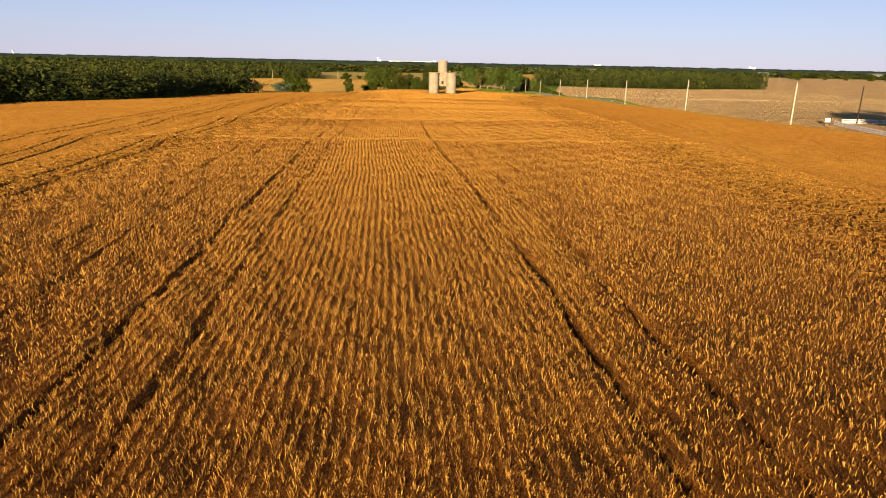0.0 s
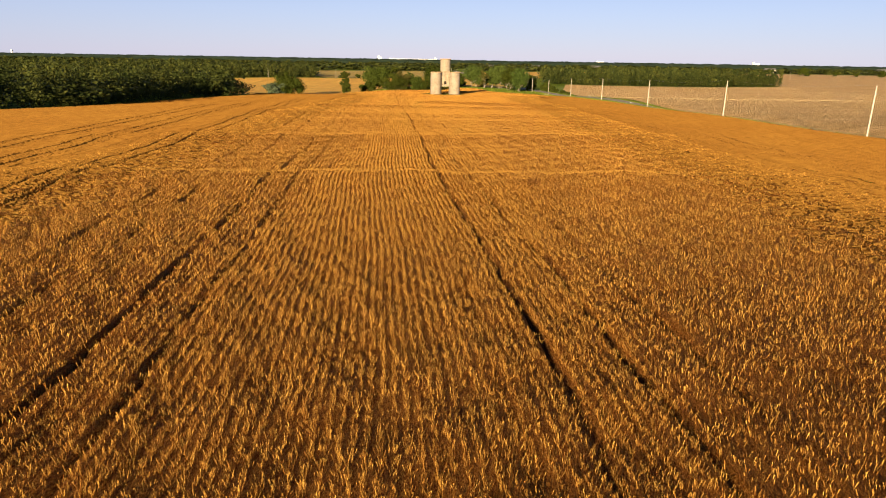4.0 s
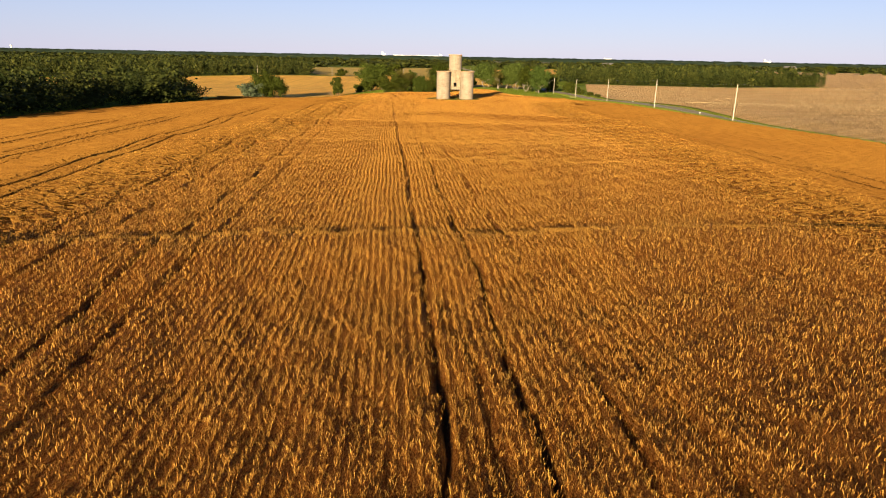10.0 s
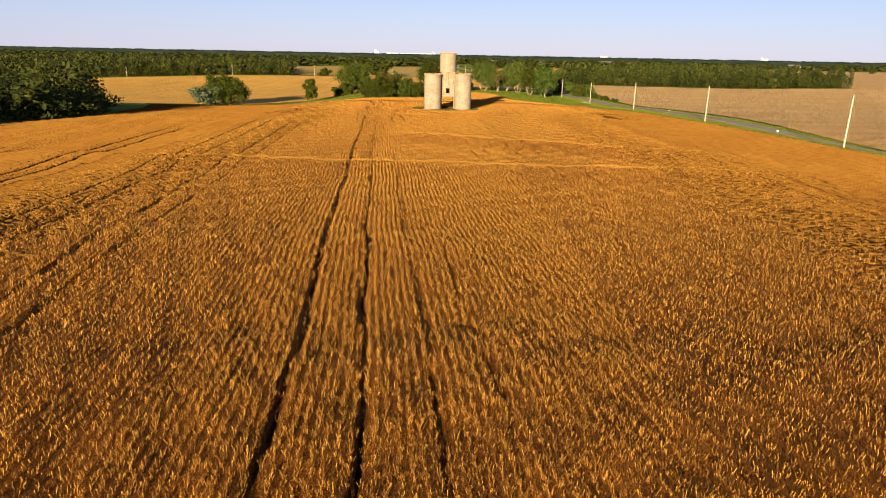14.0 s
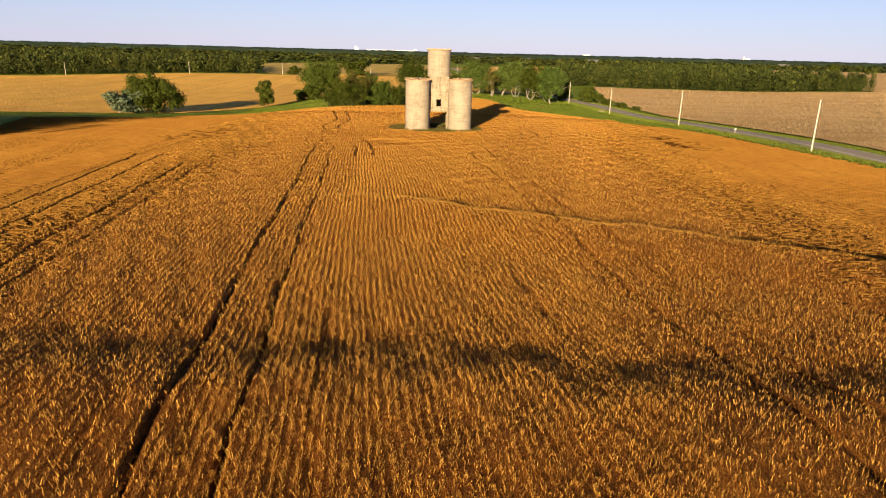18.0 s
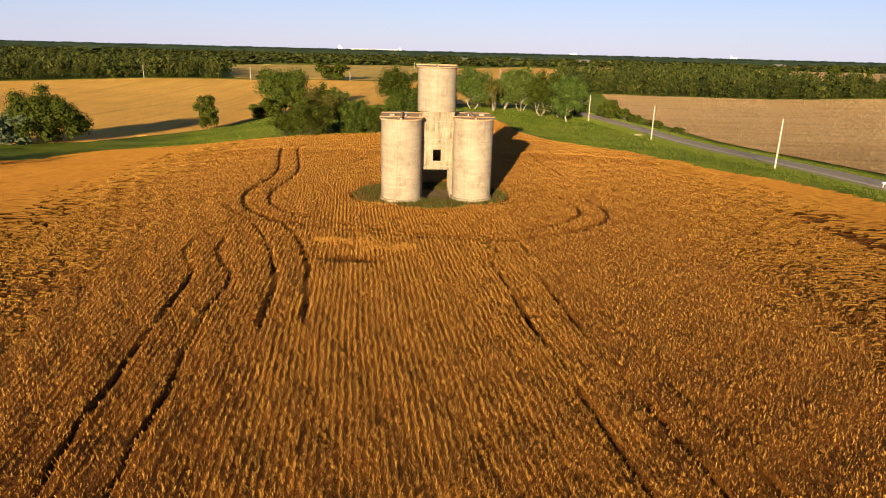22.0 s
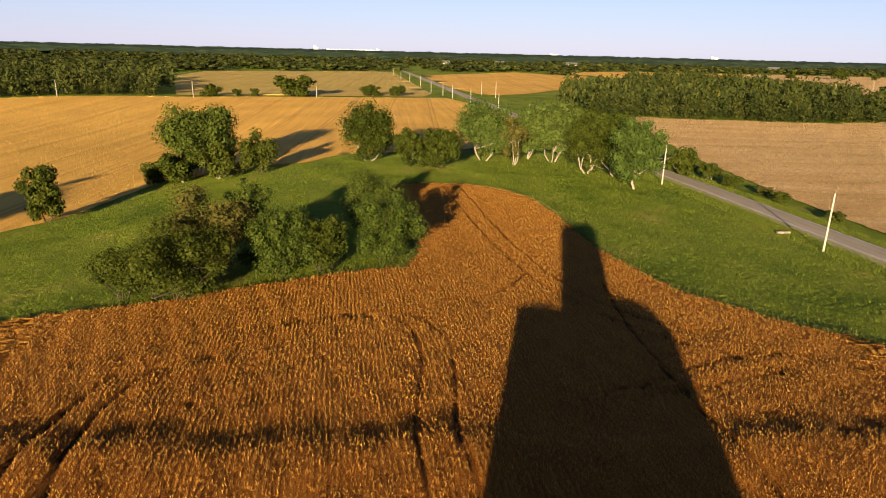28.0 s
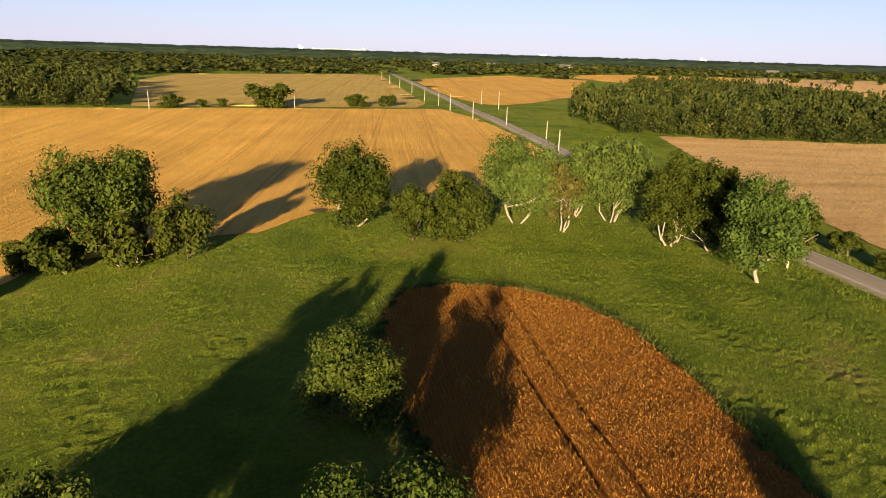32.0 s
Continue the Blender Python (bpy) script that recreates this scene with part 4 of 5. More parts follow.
def make_tree(rng, h, w, n_leaves, size, stem=0.3, stems=1, lobes=26, squash=0.8, spread=1.0, lobe=1.0):
    """unit-placed tree meshes: trunk with limbs, crown"""
    base, lobes = stem * h, int(lobes * 1.7)
    cz, rz, rx = base + (h - base) * 0.52, (h - base) * 0.5, w * 0.5
    d = rng.normal(0, 1, (lobes, 3))
    d /= np.linalg.norm(d, axis=1)[:, None]
    rr = rng.uniform(0.22, 0.86, lobes)[:, None]
    cen = d * rr * np.array([rx, rx, rz]) * spread + np.array([0, 0, cz])
    radii = lobe * rng.uniform(0.2, 0.42, lobes) * min(rx, rz * 1.2)
    lv, lf = leaf_cloud(rng, cen, radii, int(n_leaves * 1.5), size * 0.95, squash, 0.24)
    lo, hi = np.quantile(lv, 0.004, axis=0), np.quantile(lv, 0.996, axis=0)
    fit = np.array([w, w, h - base * 0.8]) / (hi - lo)
    shift = np.array([0, 0, base * 0.8]) - np.array([(lo[0] + hi[0]) / 2, (lo[1] + hi[1]) / 2, lo[2]]) * fit
    cen = cen * fit + shift
    crown = mesh_arrays("crown", lv * fit + shift, lf)
    blocks = []
    r0 = 0.015 * h + 0.05
    for s in range(stems):
        a = rng.uniform(0, 6.28)
        off = 0.0 if stems == 1 else 0.06 * w
        foot = np.array([math.cos(a) * off, math.sin(a) * off, -0.4])
        fork = np.array([math.cos(a) * off * 3, math.sin(a) * off * 3, base * 1.05 + 0.3])
        bend = (foot + fork) / 2 + rng.normal(0, 0.02 * h, 3) * np.array([1, 1, 0])
        r = r0 / math.sqrt(stems)
        blocks.append(tube([foot, foot + (0, 0, 0.4), bend, fork], [r * 1.5, r * 1.1, r * 0.92, r * 0.78], 8))
        for _ in range(max(3, 7 // stems)):
            end = cen[rng.integers(lobes)] * np.array([1, 1, 1.05])
            mid = fork * 0.45 + end * 0.55 + rng.normal(0, 0.03 * h, 3)
            blocks.append(tube([fork - (0, 0, 0.1 * h * 0.3), mid, end], [r * 0.62, r * 0.36, r * 0.1], 6))
            for _ in range(2):
                tip = mid + (rng.normal(0, 1, 3) * np.array([0.16 * w, 0.16 * w, 0.1 * h])) + np.array([0, 0, 0.08 * h])
                blocks.append(tube([mid, (mid + tip) / 2 + rng.normal(0, 0.01 * h, 3), tip], [r * 0.3, r * 0.2, r * 0.06], 5))
    return mesh_arrays("trunk", *join(blocks), True), crown


def plant(name, meshes, x, y, leaf, label, category="tree", turn=0.0, scale=(1, 1, 1), group="", bark=BARK):
    root = new(name)
    root.location = (x, y, g1(x, y))
    root.rotation_euler = (0, 0, turn)
    root.scale = scale
    for nm, me, mat in (("trunk", meshes[0], bark), ("crown", meshes[1], leaf)):
        put(nm, me, mat, root)
    return tagged(root, label, category, group)


rng = np.random.default_rng(11)
# x, y, height, width, kind
for x, y, h, w, kind in ((-57.5, 563, 18.0, 21.5, "wide"), (-11.6, 567.5, 16.6, 15.5, "tall"), (-0.7, 557.5, 10.6, 7.5, "small"), (7.8, 557.5, 10.3, 12.2, "low"), (22.2, 572, 17.6, 17, "pale"),
                         (30, 566, 14.5, 9, "thin"), (44, 577, 18.6, 18, "pale"), (36.5, 580, 17.0, 13, "pale"), (50, 560, 17.8, 13, "tall"), (57.5, 557, 17.0, 11, "dark"), (56, 539, 17.3, 14, "pale"),
                         (65, 565, 13, 10, "dark"), (-38.5, 550, 10.8, 9.6, "small"), (-74, 514, 11.4, 7.6, "small"), (-106.4, 474, 14.6, 21, "low")):
    if kind == "wide":
        t = make_tree(rng, h, w, 15000, 0.46, 0.14, 5, 50, 0.75)
        plant("cottonwood_tree", t, x, y, LEAF, "broad rounded cottonwood with pale forked stems", group="trees behind the meadow")
    elif kind == "pale":
        t = make_tree(rng, h, w, 12000, 0.42, 0.2, 4 if x < 50 else 1, 40, 0.8)
        plant("cottonwood_tree", t, x, y, LEAF_PALE, "light green cottonwood with pale spreading stems" if x < 50 else "light green cottonwood with a single white trunk", group="trees behind the meadow")
    elif kind == "tall":
        t = make_tree(rng, h, w, 9000, 0.42, 0.08, 2, 34, 0.95)
        plant("elm_tree", t, x, y, LEAF_DARK, "tall bushy green tree leafy almost to the ground", group="trees behind the meadow")
    elif kind == "dark":
        t = make_tree(rng, h, w, 5000, 0.5, 0.12, 2, 26, 0.95)
        plant("elm_tree", t, x, y, LEAF_DARK, "dark green upright tree beside the road", group="trees behind the meadow")
    elif kind == "thin":
        t = make_tree(rng, h, w, 2000, 0.42, 0.22, 3, 22, 0.95)
        plant("willow_tree", t, x, y, LEAF_BROWN, "thin brownish tree with pale bare stems", group="trees behind the meadow")
    elif kind == "small":
        t = make_tree(rng, h, w, 3600, 0.45, 0.12, 2, 22, 0.95)
        plant("young_tree", t, x, y, LEAF_DARK, "small upright green tree in the meadow", group="trees behind the meadow", bark=BARK_DARK)
    else:
        t = make_tree(rng, h, w, 5200 if w < 18 else 11000, 0.48, 0.05, 3, 30, 0.85)
        plant("bushy_tree", t, x, y, LEAF_DARK, "low wide bushy green tree", group="trees behind the meadow", bark=BARK_DARK)

# farmyard trees beyond the fence, whose shade lies on the stubble
yard = make_tree(rng, 14, 13, 4500, 0.55, 0.12, 2, 26, 0.9)
for i, (x, y) in enumerate(((112, 150), (120, 156), (131, 163), (142, 168))):
    plant("yard_tree", yard, x, y, LEAF_DARK, "leafy farmyard tree beyond the white fence", turn=i * 2.0, scale=(1, 1, 0.9 + 0.1 * i), group="farmyard trees")

# hedge at the edge of the wheat
for x, y, h, w, n, leaf, label in ((-31.8, 457.5, 9.6, 13.5, 15000, LEAF_DARK, "dense dark green thicket tree at the field edge"), (-28.6, 465.5, 12.6, 10.5, 7000, LEAF_BROWN, "thinly leaved brownish tree in the thicket"),
                                   (-25.2, 472, 12, 7.5, 6000, LEAF, "bright green upright tree in the thicket"), (-20, 467.5, 9.4, 9.2, 12000, LEAF, "bright green bushy tree at the field edge"),
                                   (-14.6, 468.5, 7.8, 6.6, 3500, LEAF_DARK, "small green bush at the field edge"), (-38, 460, 6.5, 8, 3500, LEAF_DARK, "low dark bush at the field edge"),
                                   (-5.8, 474.5, 10.9, 10.8, 16000, LEAF, "rounded fine-leaved green tree at the field edge"), (-9.3, 497, 9.6, 9.6, 13000, LEAF, "rounded fine-leaved green tree beside the wheat"),
                                   (-17, 474, 6, 7, 3000, LEAF_DARK, "low dark bush in the thicket"), (-33, 470, 6.5, 8, 3000, LEAF_DARK, "low dark bush in the thicket")):
    t = make_tree(rng, h, w, n, 0.21 if n > 7200 else 0.26, 0.0, 4, 34, 0.9, 1.1, 1.0)
    plant("thicket_tree", t, x, y, leaf, label, group="thicket beside the wheat", bark=BARK_DARK)

# bushes
bush_kinds = [make_tree(rng, 6.0, 8.0, 1800, 0.5, 0.0, 4, 18, 0.85) for _ in range(3)]
for i, (x, y, h, w, leaf, label) in enumerate(((-59, 550, 7.2, 10, LEAF_DARK, "dark green bush under the cottonwood"), (-48, 549.5, 8.6, 10, LEAF_DARK, "dark green bush under the cottonwood"),
                                              (-65, 553, 6, 8, LEAF_DARK, "dark green bush under the cottonwood"), (-114, 466.5, 8.2, 14, LEAF_SILVER, "silvery grey-green shrub at the field edge"),
                                              (80.5, 565, 8, 9, LEAF_DARK, "dense green roadside bush"), (84, 556, 5, 6, LEAF_DARK, "dense green roadside bush"), (85, 545, 3.2, 5, LEAF_DARK, "low green roadside bush"),
                                              (87.5, 527, 2.6, 4.5, LEAF_DARK, "low green roadside bush"), (88, 508, 2.2, 4, LEAF_DARK, "low green roadside bush"), (88.5, 536, 2, 4, LEAF_BROWN, "low brownish roadside bush"),
                                              (-18.8, 868, 8, 14, LEAF_DARK, "rounded bush at the far field edge"), (0.4, 872, 8, 12, LEAF_DARK, "rounded bush at the far field edge"), (-70, 850, 14, 26, LEAF_DARK, "large rounded bush at the far field edge"),
                                              (-124, 838, 8, 12, LEAF_DARK, "rounded bush at the far field edge"), (-108, 842, 5, 6, LEAF_DARK, "small bush at the far field edge"), (-97, 846, 5, 6, LEAF_DARK, "small bush at the far field edge"),
                                              (12, 600, 6, 9, LEAF_DARK, "green bush behind the tree row"), (30, 592, 7, 10, LEAF_DARK, "green bush behind the tree row"), (70, 585, 12, 11, LEAF_DARK, "green bush behind the tree row"),
                                              (783, 1500, 18, 26, LEAF_DARK, "lone rounded tree at the far edge of the stubble"), (860, 1510, 11, 14, LEAF_DARK, "lone tree at the far edge of the stubble"), (905, 1510, 9, 12, LEAF_DARK, "lone tree at the far edge of the stubble"),
                                              (957, 1500, 14, 15, LEAF_DARK, "lone tree at the far edge of the stubble"), (990, 1500, 9, 16, LEAF_DARK, "lone tree at the far edge of the stubble"), (700, 1510, 8, 18, LEAF_DARK, "low bush at the far edge of the stubble"))):
    plant("bush", bush_kinds[i % 3], x, y, leaf, label, "bush", i * 1.3, (w / 8, w / 8, h / 6), "bushes along the edges")


# ---------- woods ----------
def crowd(rng, spots, templates):
    """joined copies of leafy crowns at x, y, height, width"""
    vs, fs, n = [], [], 0
    for x, y, h, w in spots:
        v, f = templates[rng.integers(len(templates))]
        a = rng.uniform(0, 6.28)
        c, s = math.cos(a), math.sin(a)
        q = np.stack([(v[:, 0] * c - v[:, 1] * s) * w, (v[:, 0] * s + v[:, 1] * c) * w, v[:, 2] * h], -1) + np.array([x, y, g1(x, y)])
        vs.append(q)
        fs.append(f + n)
        n += len(v)
    return np.concatenate(vs), np.concatenate(fs)


def crown_template(rng, leaves, size, lobes=14):
    d = rng.normal(0, 1, (lobes, 3))
    d /= np.linalg.norm(d, axis=1)[:, None]
    cen = d * rng.uniform(0.4, 0.95, lobes)[:, None] * np.array([0.5, 0.5, 0.45]) + np.array([0, 0, 0.52])
    return leaf_cloud(rng, cen, rng.uniform(0.13, 0.27, lobes), leaves, size, 1.0, 0.0)


mid_templates = [crown_template(rng, 330, 0.095, 16) for _ in range(8)]
deep_templates = [crown_template(rng, 90, 0.19, 12) for _ in range(6)]
left_templates = [crown_template(rng, 230, 0.1, 14) for _ in range(6)]
front_templates = [crown_template(rng, 480, 0.07, 20) for _ in range(6)]
far_templates = [crown_template(rng, 34, 0.36, 8) for _ in range(6)]


def edge_rows(rng, pts, rows, step, inward, h, w):
    """ranks of taller and lower trees along the edge of a wood"""
    line = curve_points(pts, 40)
    d = np.concatenate([[0], np.cumsum(np.hypot(*np.diff(line, axis=0).T))])
    out = []
    for r in range(rows):
        for q in np.arange(0, d[-1], step):
            q = q + rng.uniform(-0.4, 0.4) * step
            x, y = np.interp(q, d, line[:, 0]), np.interp(q, d, line[:, 1])
            k = (r + 0.4) * step * 0.8
            hh = h * rng.uniform(0.45, 1.35) * (0.72 if r == 0 else 1.0)
            out.append((x + inward[0] * k + rng.uniform(-2, 2), y + inward[1] * k + rng.uniform(-2, 2), hh, w * rng.uniform(0.75, 1.25)))
    return out


def scatter(rng, poly, spacing, h, w, avoid=()):
    p = np.array(poly)
    n = int((np.ptp(p[:, 0]) * np.ptp(p[:, 1])) / spacing ** 2)
    x, y = rng.uniform(p[:, 0].min(), p[:, 0].max(), n), rng.uniform(p[:, 1].min(), p[:, 1].max(), n)
    s = inside(x, y, poly)
    for a in avoid:
        s &= ~inside(x, y, a)
    x, y = x[s], y[s]
    return [(a, b_, h * q, w * q2) for a, b_, q, q2 in zip(x, y, rng.uniform(0.6, 1.3, len(x)), rng.uniform(0.75, 1.4, len(x)))]


WOOD_LEFT = [(-150, 60), (-132, 150), (-124, 190), (-110, 215), (-107, 280), (-94, 325), (-100, 350), (-125, 372), (-260, 350), (-310, 300), (-310, 60)]
WOOD_BACK = [(-700, 620), (-420, 705), (-305, 752), (-216, 818), (-160, 832), (-165, 900), (-250, 1125), (-420, 1150), (-900, 1000)]
WOOD_RIGHT = [(130, 752), (240, 733), (372, 778), (415, 1000), (425, 1250), (330, 1290), (230, 1050), (170, 960), (120, 900), (100, 800)]
for poly, front, rows, step, inward, h, w, gap, label in (
        (WOOD_LEFT, WOOD_LEFT[:8], 3, 8.5, (-0.95, -0.3), 10.5, 12.5, 13.0, "dense green woods along the wheat field"),
        (WOOD_RIGHT, [(118, 752), (128, 750), (240, 731), (374, 776)], 4, 7.5, (-0.05, 1.0), 14.5, 10.0, 16, "dense green shelter belt behind the stubble field"),
        (WOOD_BACK, [(-420, 705), (-305, 752), (-216, 816), (-158, 832)], 3, 8.0, (-0.3, 0.95), 14, 11, 19, "dense green woods behind the pale wheat field")):
    v, f = join([crowd(rng, edge_rows(rng, front, rows, step, inward, h, w), front_templates if poly is WOOD_LEFT else mid_templates), crowd(rng, scatter(rng, poly, gap, h * 1.02, w * 1.15), left_templates if poly is WOOD_LEFT else deep_templates)])
    tagged(put("woods", mesh_arrays("woods", v, f), WOODS), label, "woods", kind="stuff")
ROAD_GAP = [(60, 880), (20, 1400), (-20, 1900), (20, 1900), (60, 1400), (85, 880)]
PLAIN = [(-1500, 1000), (-300, 1130), (-245, 1290), (-30, 1400), (190, 1490), (300, 1400), (450, 1280), (900, 1060), (1700, 1500), (1900, 2100), (-2000, 2100)]
spots = scatter(rng, PLAIN, 33.0, 11, 26, (SECOND, THIRD, FOURTH, BROWN, ROAD_GAP))
tagged(put("woods", mesh_arrays("woods", *crowd(rng, spots, far_templates)), WOODS), "distant wooded plain", "woods", kind="stuff")

# far tree cover to the horizon: lumpy sheet, haze put into its bluish colour
FAR_COVER_HAZED, nt, b = material("far_woods", 0.95)
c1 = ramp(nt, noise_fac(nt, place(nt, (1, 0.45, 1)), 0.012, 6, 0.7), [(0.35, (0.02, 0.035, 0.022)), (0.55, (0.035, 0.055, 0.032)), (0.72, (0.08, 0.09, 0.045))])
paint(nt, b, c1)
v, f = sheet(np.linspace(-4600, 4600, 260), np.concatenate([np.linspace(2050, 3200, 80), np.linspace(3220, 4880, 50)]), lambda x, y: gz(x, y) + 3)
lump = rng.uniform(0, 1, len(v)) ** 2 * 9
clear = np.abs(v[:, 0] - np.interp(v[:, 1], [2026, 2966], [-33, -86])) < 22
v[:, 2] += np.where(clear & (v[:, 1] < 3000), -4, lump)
tagged(put("far_woods", mesh_arrays("far_woods", v, f, False), FAR_COVER_HAZED), "far tree cover reaching the horizon, haze tinted into its colour", "woods", kind="stuff")

# ---------- meadow and weeds ----------
rng = np.random.default_rng(9)


def meadow(x, y):
    road_x = np.interp(y, [p[1] for p in ROAD[:12]], [p[0] for p in ROAD[:12]])
    return ~inside(x, y, MAIN) & ~inside(x, y, FAR) & (x < road_x - 5.2)


v, f = sheet(np.arange(-78, 78, 0.8), np.arange(385, 606, 0.9), lambda x, y: gz(x, y) + 0.08 + rng.uniform(-0.13, 0.13, x.shape) * (0.6 + 0.4 * np.sin(x * 0.3 + y * 0.2)), meadow)
v[:, :2] += rng.uniform(-0.2, 0.2, (len(v), 2))
tagged(put("meadow", mesh_arrays("meadow", v, f, False), GRASS), "tussocky bright green meadow between the fields", "grass", kind="stuff")
rng = np.random.default_rng(5)
x, y = rng.uniform(-75, 74, 70000), rng.uniform(385, 605, 70000)
s = ~inside(x, y, MAIN) & ~inside(x, y, FAR) & (x < np.interp(y, [p[1] for p in ROAD[:12]], [p[0] for p in ROAD[:12]]) - 4)
x, y = x[s], y[s]
v, f = blades(x, y, gz(x, y) - 0.05, rng, 3, 0.055, 0.15, 0.5, 0.6)
tagged(put("meadow_grass", mesh_arrays("meadow_grass", v, f), GRASS_BLADES), "rank green meadow grass round the wheat", "grass", kind="stuff")
edge = curve_points(MAIN[MAIN.index((-49, 453.5)):MAIN.index((55, 415)) + 1], 30)
k = rng.integers(0, len(edge) - 1, 9000)
p = edge[k] + (edge[k + 1] - edge[k]) * rng.uniform(0, 1, (9000, 1)) + rng.normal(0, 0.9, (9000, 2))
p = p[~inside(p[:, 0], p[:, 1], MAIN)]
v, f = blades(p[:, 0], p[:, 1], gz(p[:, 0], p[:, 1]) - 0.05, rng, 4, 0.09, 0.25, 0.8, 0.6)
tagged(put("margin_weeds", mesh_arrays("margin_weeds", v, f), WEED_BLADES), "dark rank weeds along the edge of the wheat", "weeds", kind="stuff")
d = np.gradient(road_line, axis=0)
d /= np.linalg.norm(d, axis=1)[:, None]
k = rng.integers(0, len(road_line) - 1, 60000)
k = k[(road_line[k, 1] > 60) & (road_line[k, 1] < 600)]
o = np.where(rng.uniform(0, 1, len(k)) < 0.6, rng.uniform(-10, -3.9, len(k)), rng.uniform(3.9, 8, len(k)))
along = rng.uniform(0, 1, len(k))[:, None]
p = road_line[k] * (1 - along) + road_line[k + 1] * along + np.stack([d[k, 1], -d[k, 0]], 1) * o[:, None]
p = p[~inside(p[:, 0], p[:, 1], MAIN)]
v, f = blades(p[:, 0], p[:, 1], gz(p[:, 0], p[:, 1]) - 0.05, rng, 3, 0.07, 0.2, 0.55, 0.5)
tagged(put("verge_grass", mesh_arrays("verge_grass", v, f), VERGE_BLADES), "tall green grass on the road verge", "grass", kind="stuff")
t = rng.choice(rng.uniform(0, 6.28, 170), 12000) + rng.normal(0, 0.035, 12000)
q = np.sqrt(rng.uniform(0.05, 1.0, 12000))
x, y = SILO[0] + 10.9 * q * np.cos(t), SILO[1] + 8.9 * q * np.sin(t)
s = ~((np.abs(x + 1) < 2.4) & (np.abs(y - 379) < 4)) & (np.hypot(x + 5.9, y - 377) > 3.1) & (np.hypot(x - 3.9, y - 377.6) > 3.1)
x, y = x[s], y[s]
side = rng.uniform(0, 1, len(x)) < np.where(x < -6, 0.55, 0.4)
for keep, mat, label, hi in ((~side, WEED_BLADES, "dark green weeds round the tower footing", 0.95), (side, DRY_WEEDS, "dry reddish weeds beside the tower", 0.9)):
    v, f = blades(x[keep], y[keep], gz(x[keep], y[keep]) - 0.05, rng, 5, 0.1, 0.25, hi, 0.7)
    tagged(put("weeds", mesh_arrays("weeds", v, f), mat), label, "weeds", kind="stuff")


# ---------- poles, fence, roadside things ----------
def utility_pole(x, y, h=10.6, mat=POLE_WOOD, label="sun-bleached wooden utility pole beside the road", arm=True):
    root = new("utility_pole")
    root.location = (x, y, g1(x, y))
    v, f = tube([(0, 0, -0.5), (0, 0, h * 0.5), (0, 0, h - 0.02), (0, 0, h)], [0.19, 0.165, 0.13, 0.05], 10)
    put("shaft", mesh_arrays("shaft", v, f, True), mat, root)
    v, f = tube([(0.0, 0, h), (0, 0, h + 0.1), (0, 0, h + 0.12), (0, 0, h + 0.24)], [0.03, 0.03, 0.075, 0.04], 8)
    put("insulator", mesh_arrays("insulator", v, f, True), CERAMIC, root)
    if arm:
        bm = bmesh.new()
        box(bm, 0.13, -0.07, h - 1.75, 0.3, 0.07, h - 1.45, 0.02)
        part("bracket", bm, GREY_METAL, root)
    return tagged(root, label, "utility pole", "poles along the road")


pole_tops = []
for y in (-34, 31, 96, 161, 225, 290, 355, 420, 485, 547.5, 612, 678):
    x = 76.5 - 0.05 * (y - 355)
    utility_pole(x, y, 10.5)
    pole_tops.append((x, y, g1(x, y) + 10.7))
for x, y, h in ((46, 800, 10), (39.6, 855, 10), (35.6, 890, 9.5), (29, 930, 10), (24, 1010, 9.5), (60, 776, 9.5), (73.7, 873, 12), (68.5, 912, 10), (69, 729, 8), (-56, 852, 10.5), (-132, 824, 10.5), (-208, 806, 10.5), (-285, 752, 10),
                (16, 1080, 9.5), (8, 1150, 9.5), (0, 1230, 9.5)):
    utility_pole(x, y, h, POLE_WOOD, "distant pale wooden utility pole", False)
utility_pole(110, 173, 10, POLE_DARK, "dark creosoted utility pole by the white fence")
utility_pole(330, 790, 11, POLE_WOOD, "distant pale wooden utility pole", False)
utility_pole(560, 1120, 12, POLE_WOOD, "distant pale wooden utility pole", False)
for a, b_ in zip(pole_tops[:-1], pole_tops[1:]):
    a, b_ = np.array(a), np.array(b_)
    pts = [a + (b_ - a) * s - np.array([0, 0, 0.9 * 4 * s * (1 - s)]) for s in np.linspace(0, 1, 9)]
    v, f = tube(pts, [0.008] * 9, 4)
    tagged(put("power_line", mesh_arrays("power_line", v, f, True), GREY_METAL), "thin sagging overhead wire between poles", "cable", "wires along the road")

fence = new("white_fence")
fence.location = (0, 0, 0)
tagged(fence, "white-painted rail fence beside a farm drive", "fence")
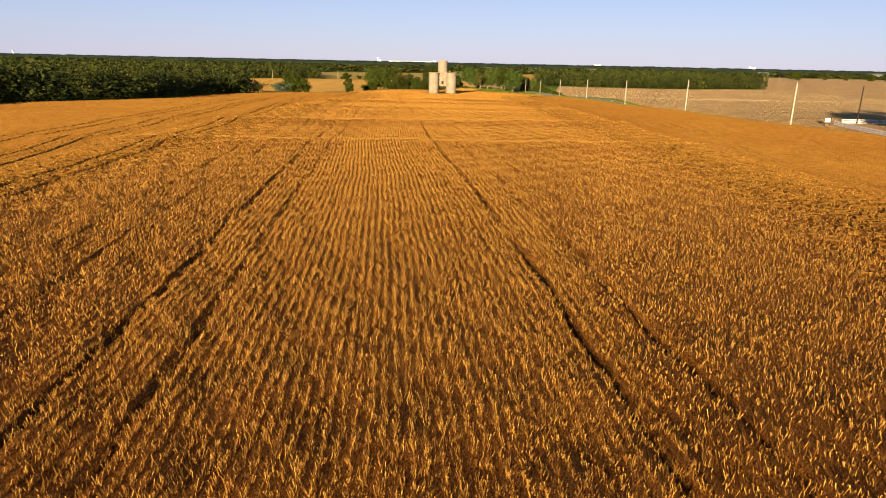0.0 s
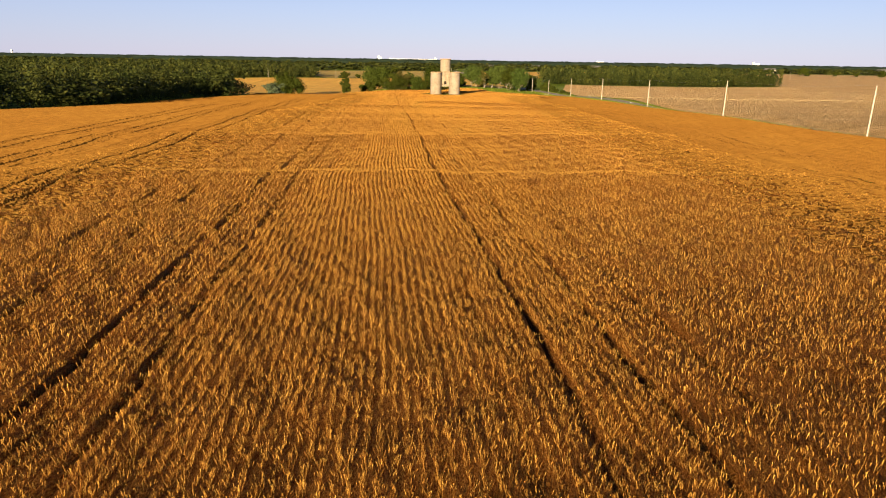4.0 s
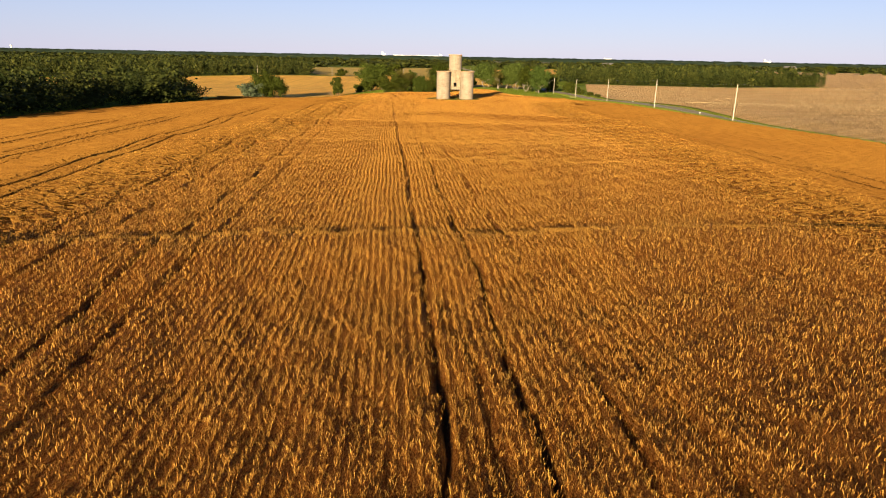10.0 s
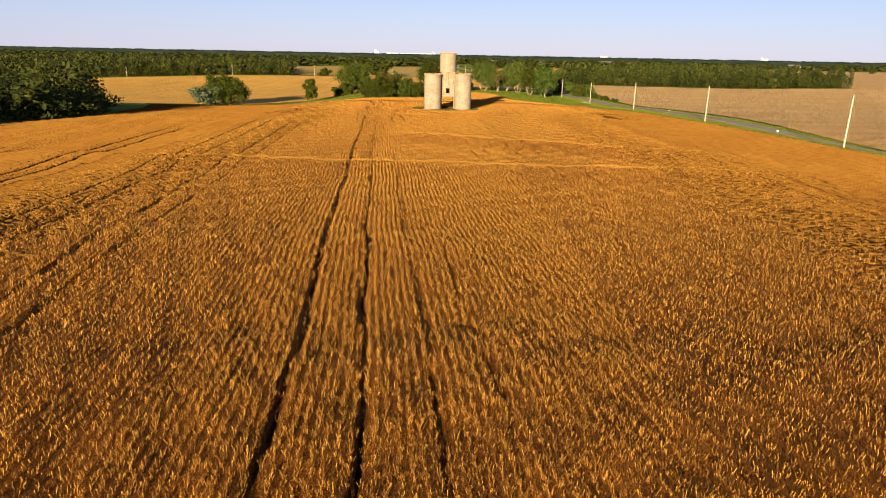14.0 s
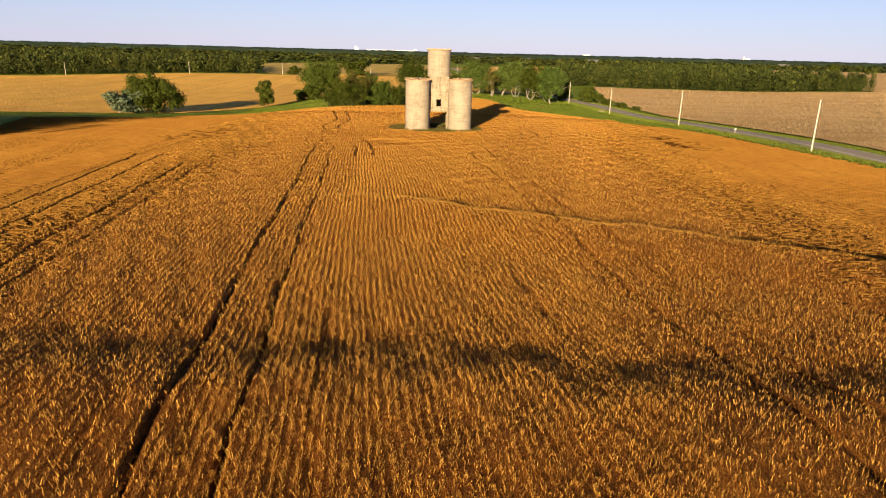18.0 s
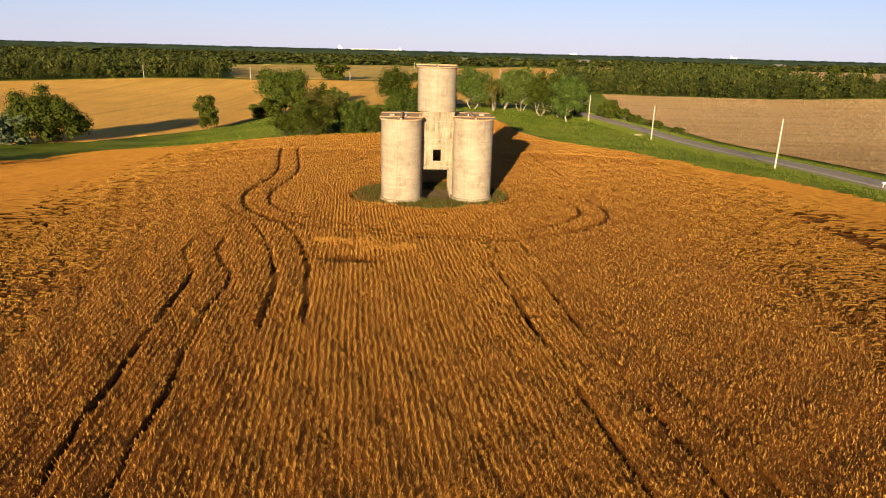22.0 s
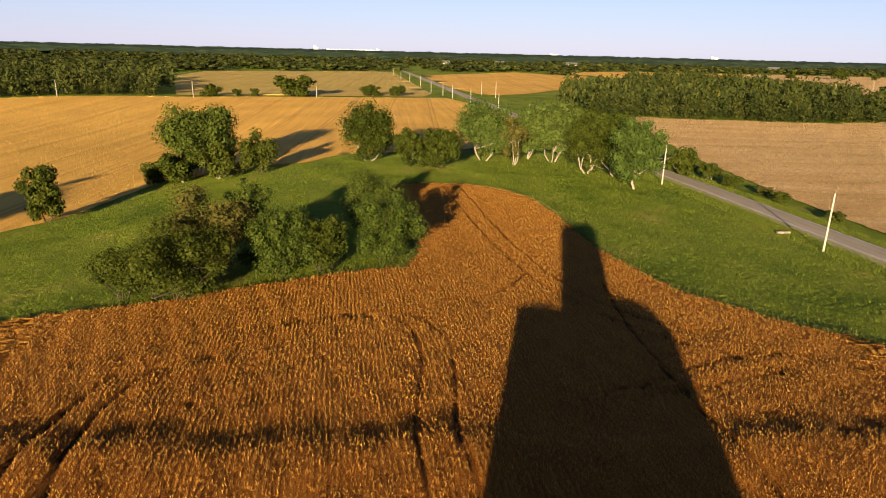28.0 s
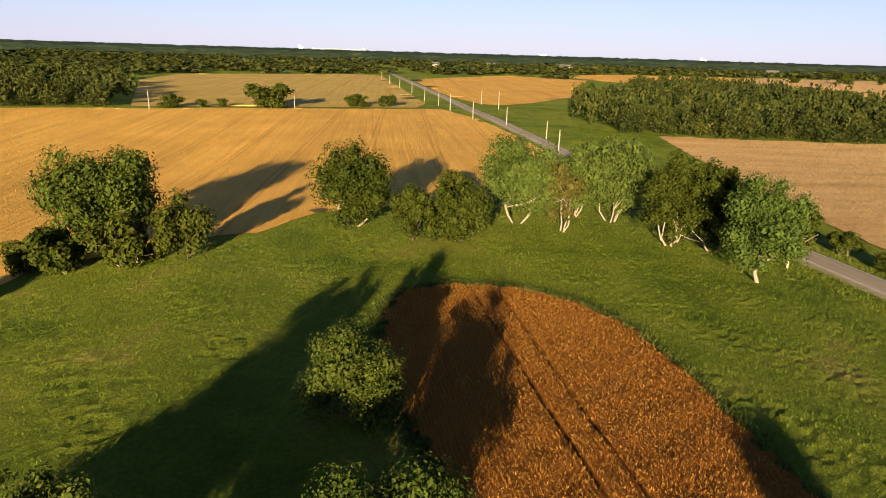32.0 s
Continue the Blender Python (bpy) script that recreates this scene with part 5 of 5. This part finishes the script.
for row, (sx, sy, lean, count) in enumerate(((103.5, 172, 0.13, 24), (105.9, 172.6, 0.0, 18))):
    fp = [(sx - lean * i * 2.4, sy - i * 2.4) if row == 0 else (sx + i * 2.4, sy + 0.25 * i) for i in range(count)]
    for i, (x, y) in enumerate(fp):
        z = g1(x, y)
        bm = bmesh.new()
        box(bm, x - 0.09, y - 0.09, z - 0.3, x + 0.09, y + 0.09, z + 1.4, 0.02)
        part("post", bm, WHITE, fence)
        if i:
            x0, y0 = fp[i - 1]
            for h in (0.45, 0.85, 1.25):
                lo, hi = Vector((x0 - 0.13, y0, g1(x0, y0) + h)), Vector((x - 0.13, y, z + h))
                bm = bmesh.new()
                box(bm, -0.025, 0, -0.11, 0.025, (hi - lo).length, 0.11, 0.008)
                bm.transform(Matrix.Translation(lo) @ (hi - lo).to_track_quat("Y", "Z").to_matrix().to_4x4())
                part("rail", bm, WHITE, fence)
sign = new("sign_board")
sign.location = (102.5, 173.5, g1(102.5, 173.5))
bm = bmesh.new()
box(bm, -0.7, -0.04, 1.0, 0.7, 0.04, 2.1, 0.02)
part("board", bm, WHITE, sign, "blank white board")
for dx in (-0.6, 0.6):
    bm = bmesh.new()
    box(bm, dx - 0.06, 0.05, -0.3, dx + 0.06, 0.15, 2.0)
    part("post", bm, POLE_DARK, sign)
tagged(sign, "small white board on dark posts by the fence", "sign")


def marker(x, y, h, name, label, cat):
    root = new(name)
    root.location = (x, y, g1(x, y))
    bm = bmesh.new()
    box(bm, -0.05, -0.05, -0.3, 0.05, 0.05, h, 0.01)
    part("post", bm, POLE_WOOD, root)
    bm = bmesh.new()
    box(bm, -0.22, -0.3, h, 0.22, 0.3, h + 0.4, 0.08)
    part("box", bm, WHITE, root)
    return tagged(root, label, cat)


marker(82, 322, 1.0, "mailbox", "white roadside mailbox on a wooden post", "mailbox")
marker(79, 395, 1.0, "mailbox", "white roadside mailbox on a wooden post", "mailbox")
culvert = new("culvert")
culvert.location = (70, 497, g1(70, 497))
bm = bmesh.new()
box(bm, -1.3, -0.3, -0.3, 1.3, 0.3, 0.55, 0.05)
part("headwall", bm, CONCRETE, culvert)
v, f = tube([(0.2, -0.6, 0.15), (0.2, 0.8, 0.15)], [0.35, 0.35], 12)
put("pipe", mesh_arrays("pipe", v, f, True), GREY_METAL, culvert)
tagged(culvert, "pale concrete culvert headwall in the grass", "culvert")


# ---------- far buildings ----------
def elevator(x, y, n, w, h, head, label):
    root = new("grain_elevator")
    root.location = (x, y, g1(x, y))
    for i in range(n):
        v, f = tube([(i * w, 0, -2), (i * w, 0, h), (i * w, 0, h + 0.5)], [w * 0.52, w * 0.52, 0.05], 12)
        put("silo", mesh_arrays("silo", v, f, True), WHITE, root)
    bm = bmesh.new()
    box(bm, -w * 0.4, -w * 0.3, h + 0.2, w * (n - 0.6), w * 0.3, h + head * 0.4)
    part("gallery", bm, WHITE, root)
    bm = bmesh.new()
    box(bm, -w * 0.5, -w * 0.4, h + 0.2, w * 0.4, w * 0.4, h + head)
    part("head_house", bm, WHITE, root)
    return tagged(root, label, "grain elevator")


elevator(-390, 4700, 22, 14, 11, 4, "huge white grain elevator on the horizon")
elevator(-470, 4700, 2, 14, 16, 16, "white grain elevator on the horizon")
elevator(-80, 4700, 2, 10, 15, 8, "white grain elevator on the horizon")
elevator(1020, 4600, 4, 13, 15, 3, "long white storage building on the horizon")
elevator(2080, 4600, 4, 12, 14, 14, "white grain elevator on the horizon")
elevator(-2950, 4600, 1, 12, 24, 6, "white water tower-like silo on the horizon")


def farmhouse(x, y, w, d, h, turn, label):
    root = new("farm_building")
    root.location = (x, y, g1(x, y))
    root.rotation_euler = (0, 0, turn)
    bm = bmesh.new()
    box(bm, -w / 2, -d / 2, -0.5, w / 2, d / 2, h)
    wall = part("wall", bm, FARM_WALL, root)
    for i in range(3):
        bm = bmesh.new()
        box(bm, -w / 2 + w * (i + 0.5) / 3 - 0.5, -d / 2 - 0.05, h * 0.35, -w / 2 + w * (i + 0.5) / 3 + 0.5, -d / 2 - 0.004, h * 0.75)
        part("window", bm, CERAMIC, wall)
    bm = bmesh.new()
    vs = [bm.verts.new(p) for p in ((-w / 2 - 0.4, -d / 2 - 0.4, h), (w / 2 + 0.4, -d / 2 - 0.4, h), (w / 2 + 0.4, d / 2 + 0.4, h), (-w / 2 - 0.4, d / 2 + 0.4, h), (-w / 2 - 0.4, 0, h + d * 0.35), (w / 2 + 0.4, 0, h + d * 0.35))]
    for q in ((0, 1, 5, 4), (2, 3, 4, 5), (0, 4, 3), (1, 2, 5), (3, 2, 1, 0)):
        bm.faces.new([vs[i] for i in q])
    part("roof", bm, DARK_ROOF, root)
    return tagged(root, label, "house")


for x, y, w, d, h, a in ((120, 1900, 22, 12, 5, 0.1), (260, 2000, 26, 12, 5, 0.0), (430, 1960, 30, 14, 6, 0.1), (900, 1900, 30, 15, 7, 0.0), (1250, 1950, 40, 16, 8, 0.0)):
    farmhouse(x, y, w, d, h, a, "distant tan farm building among trees")
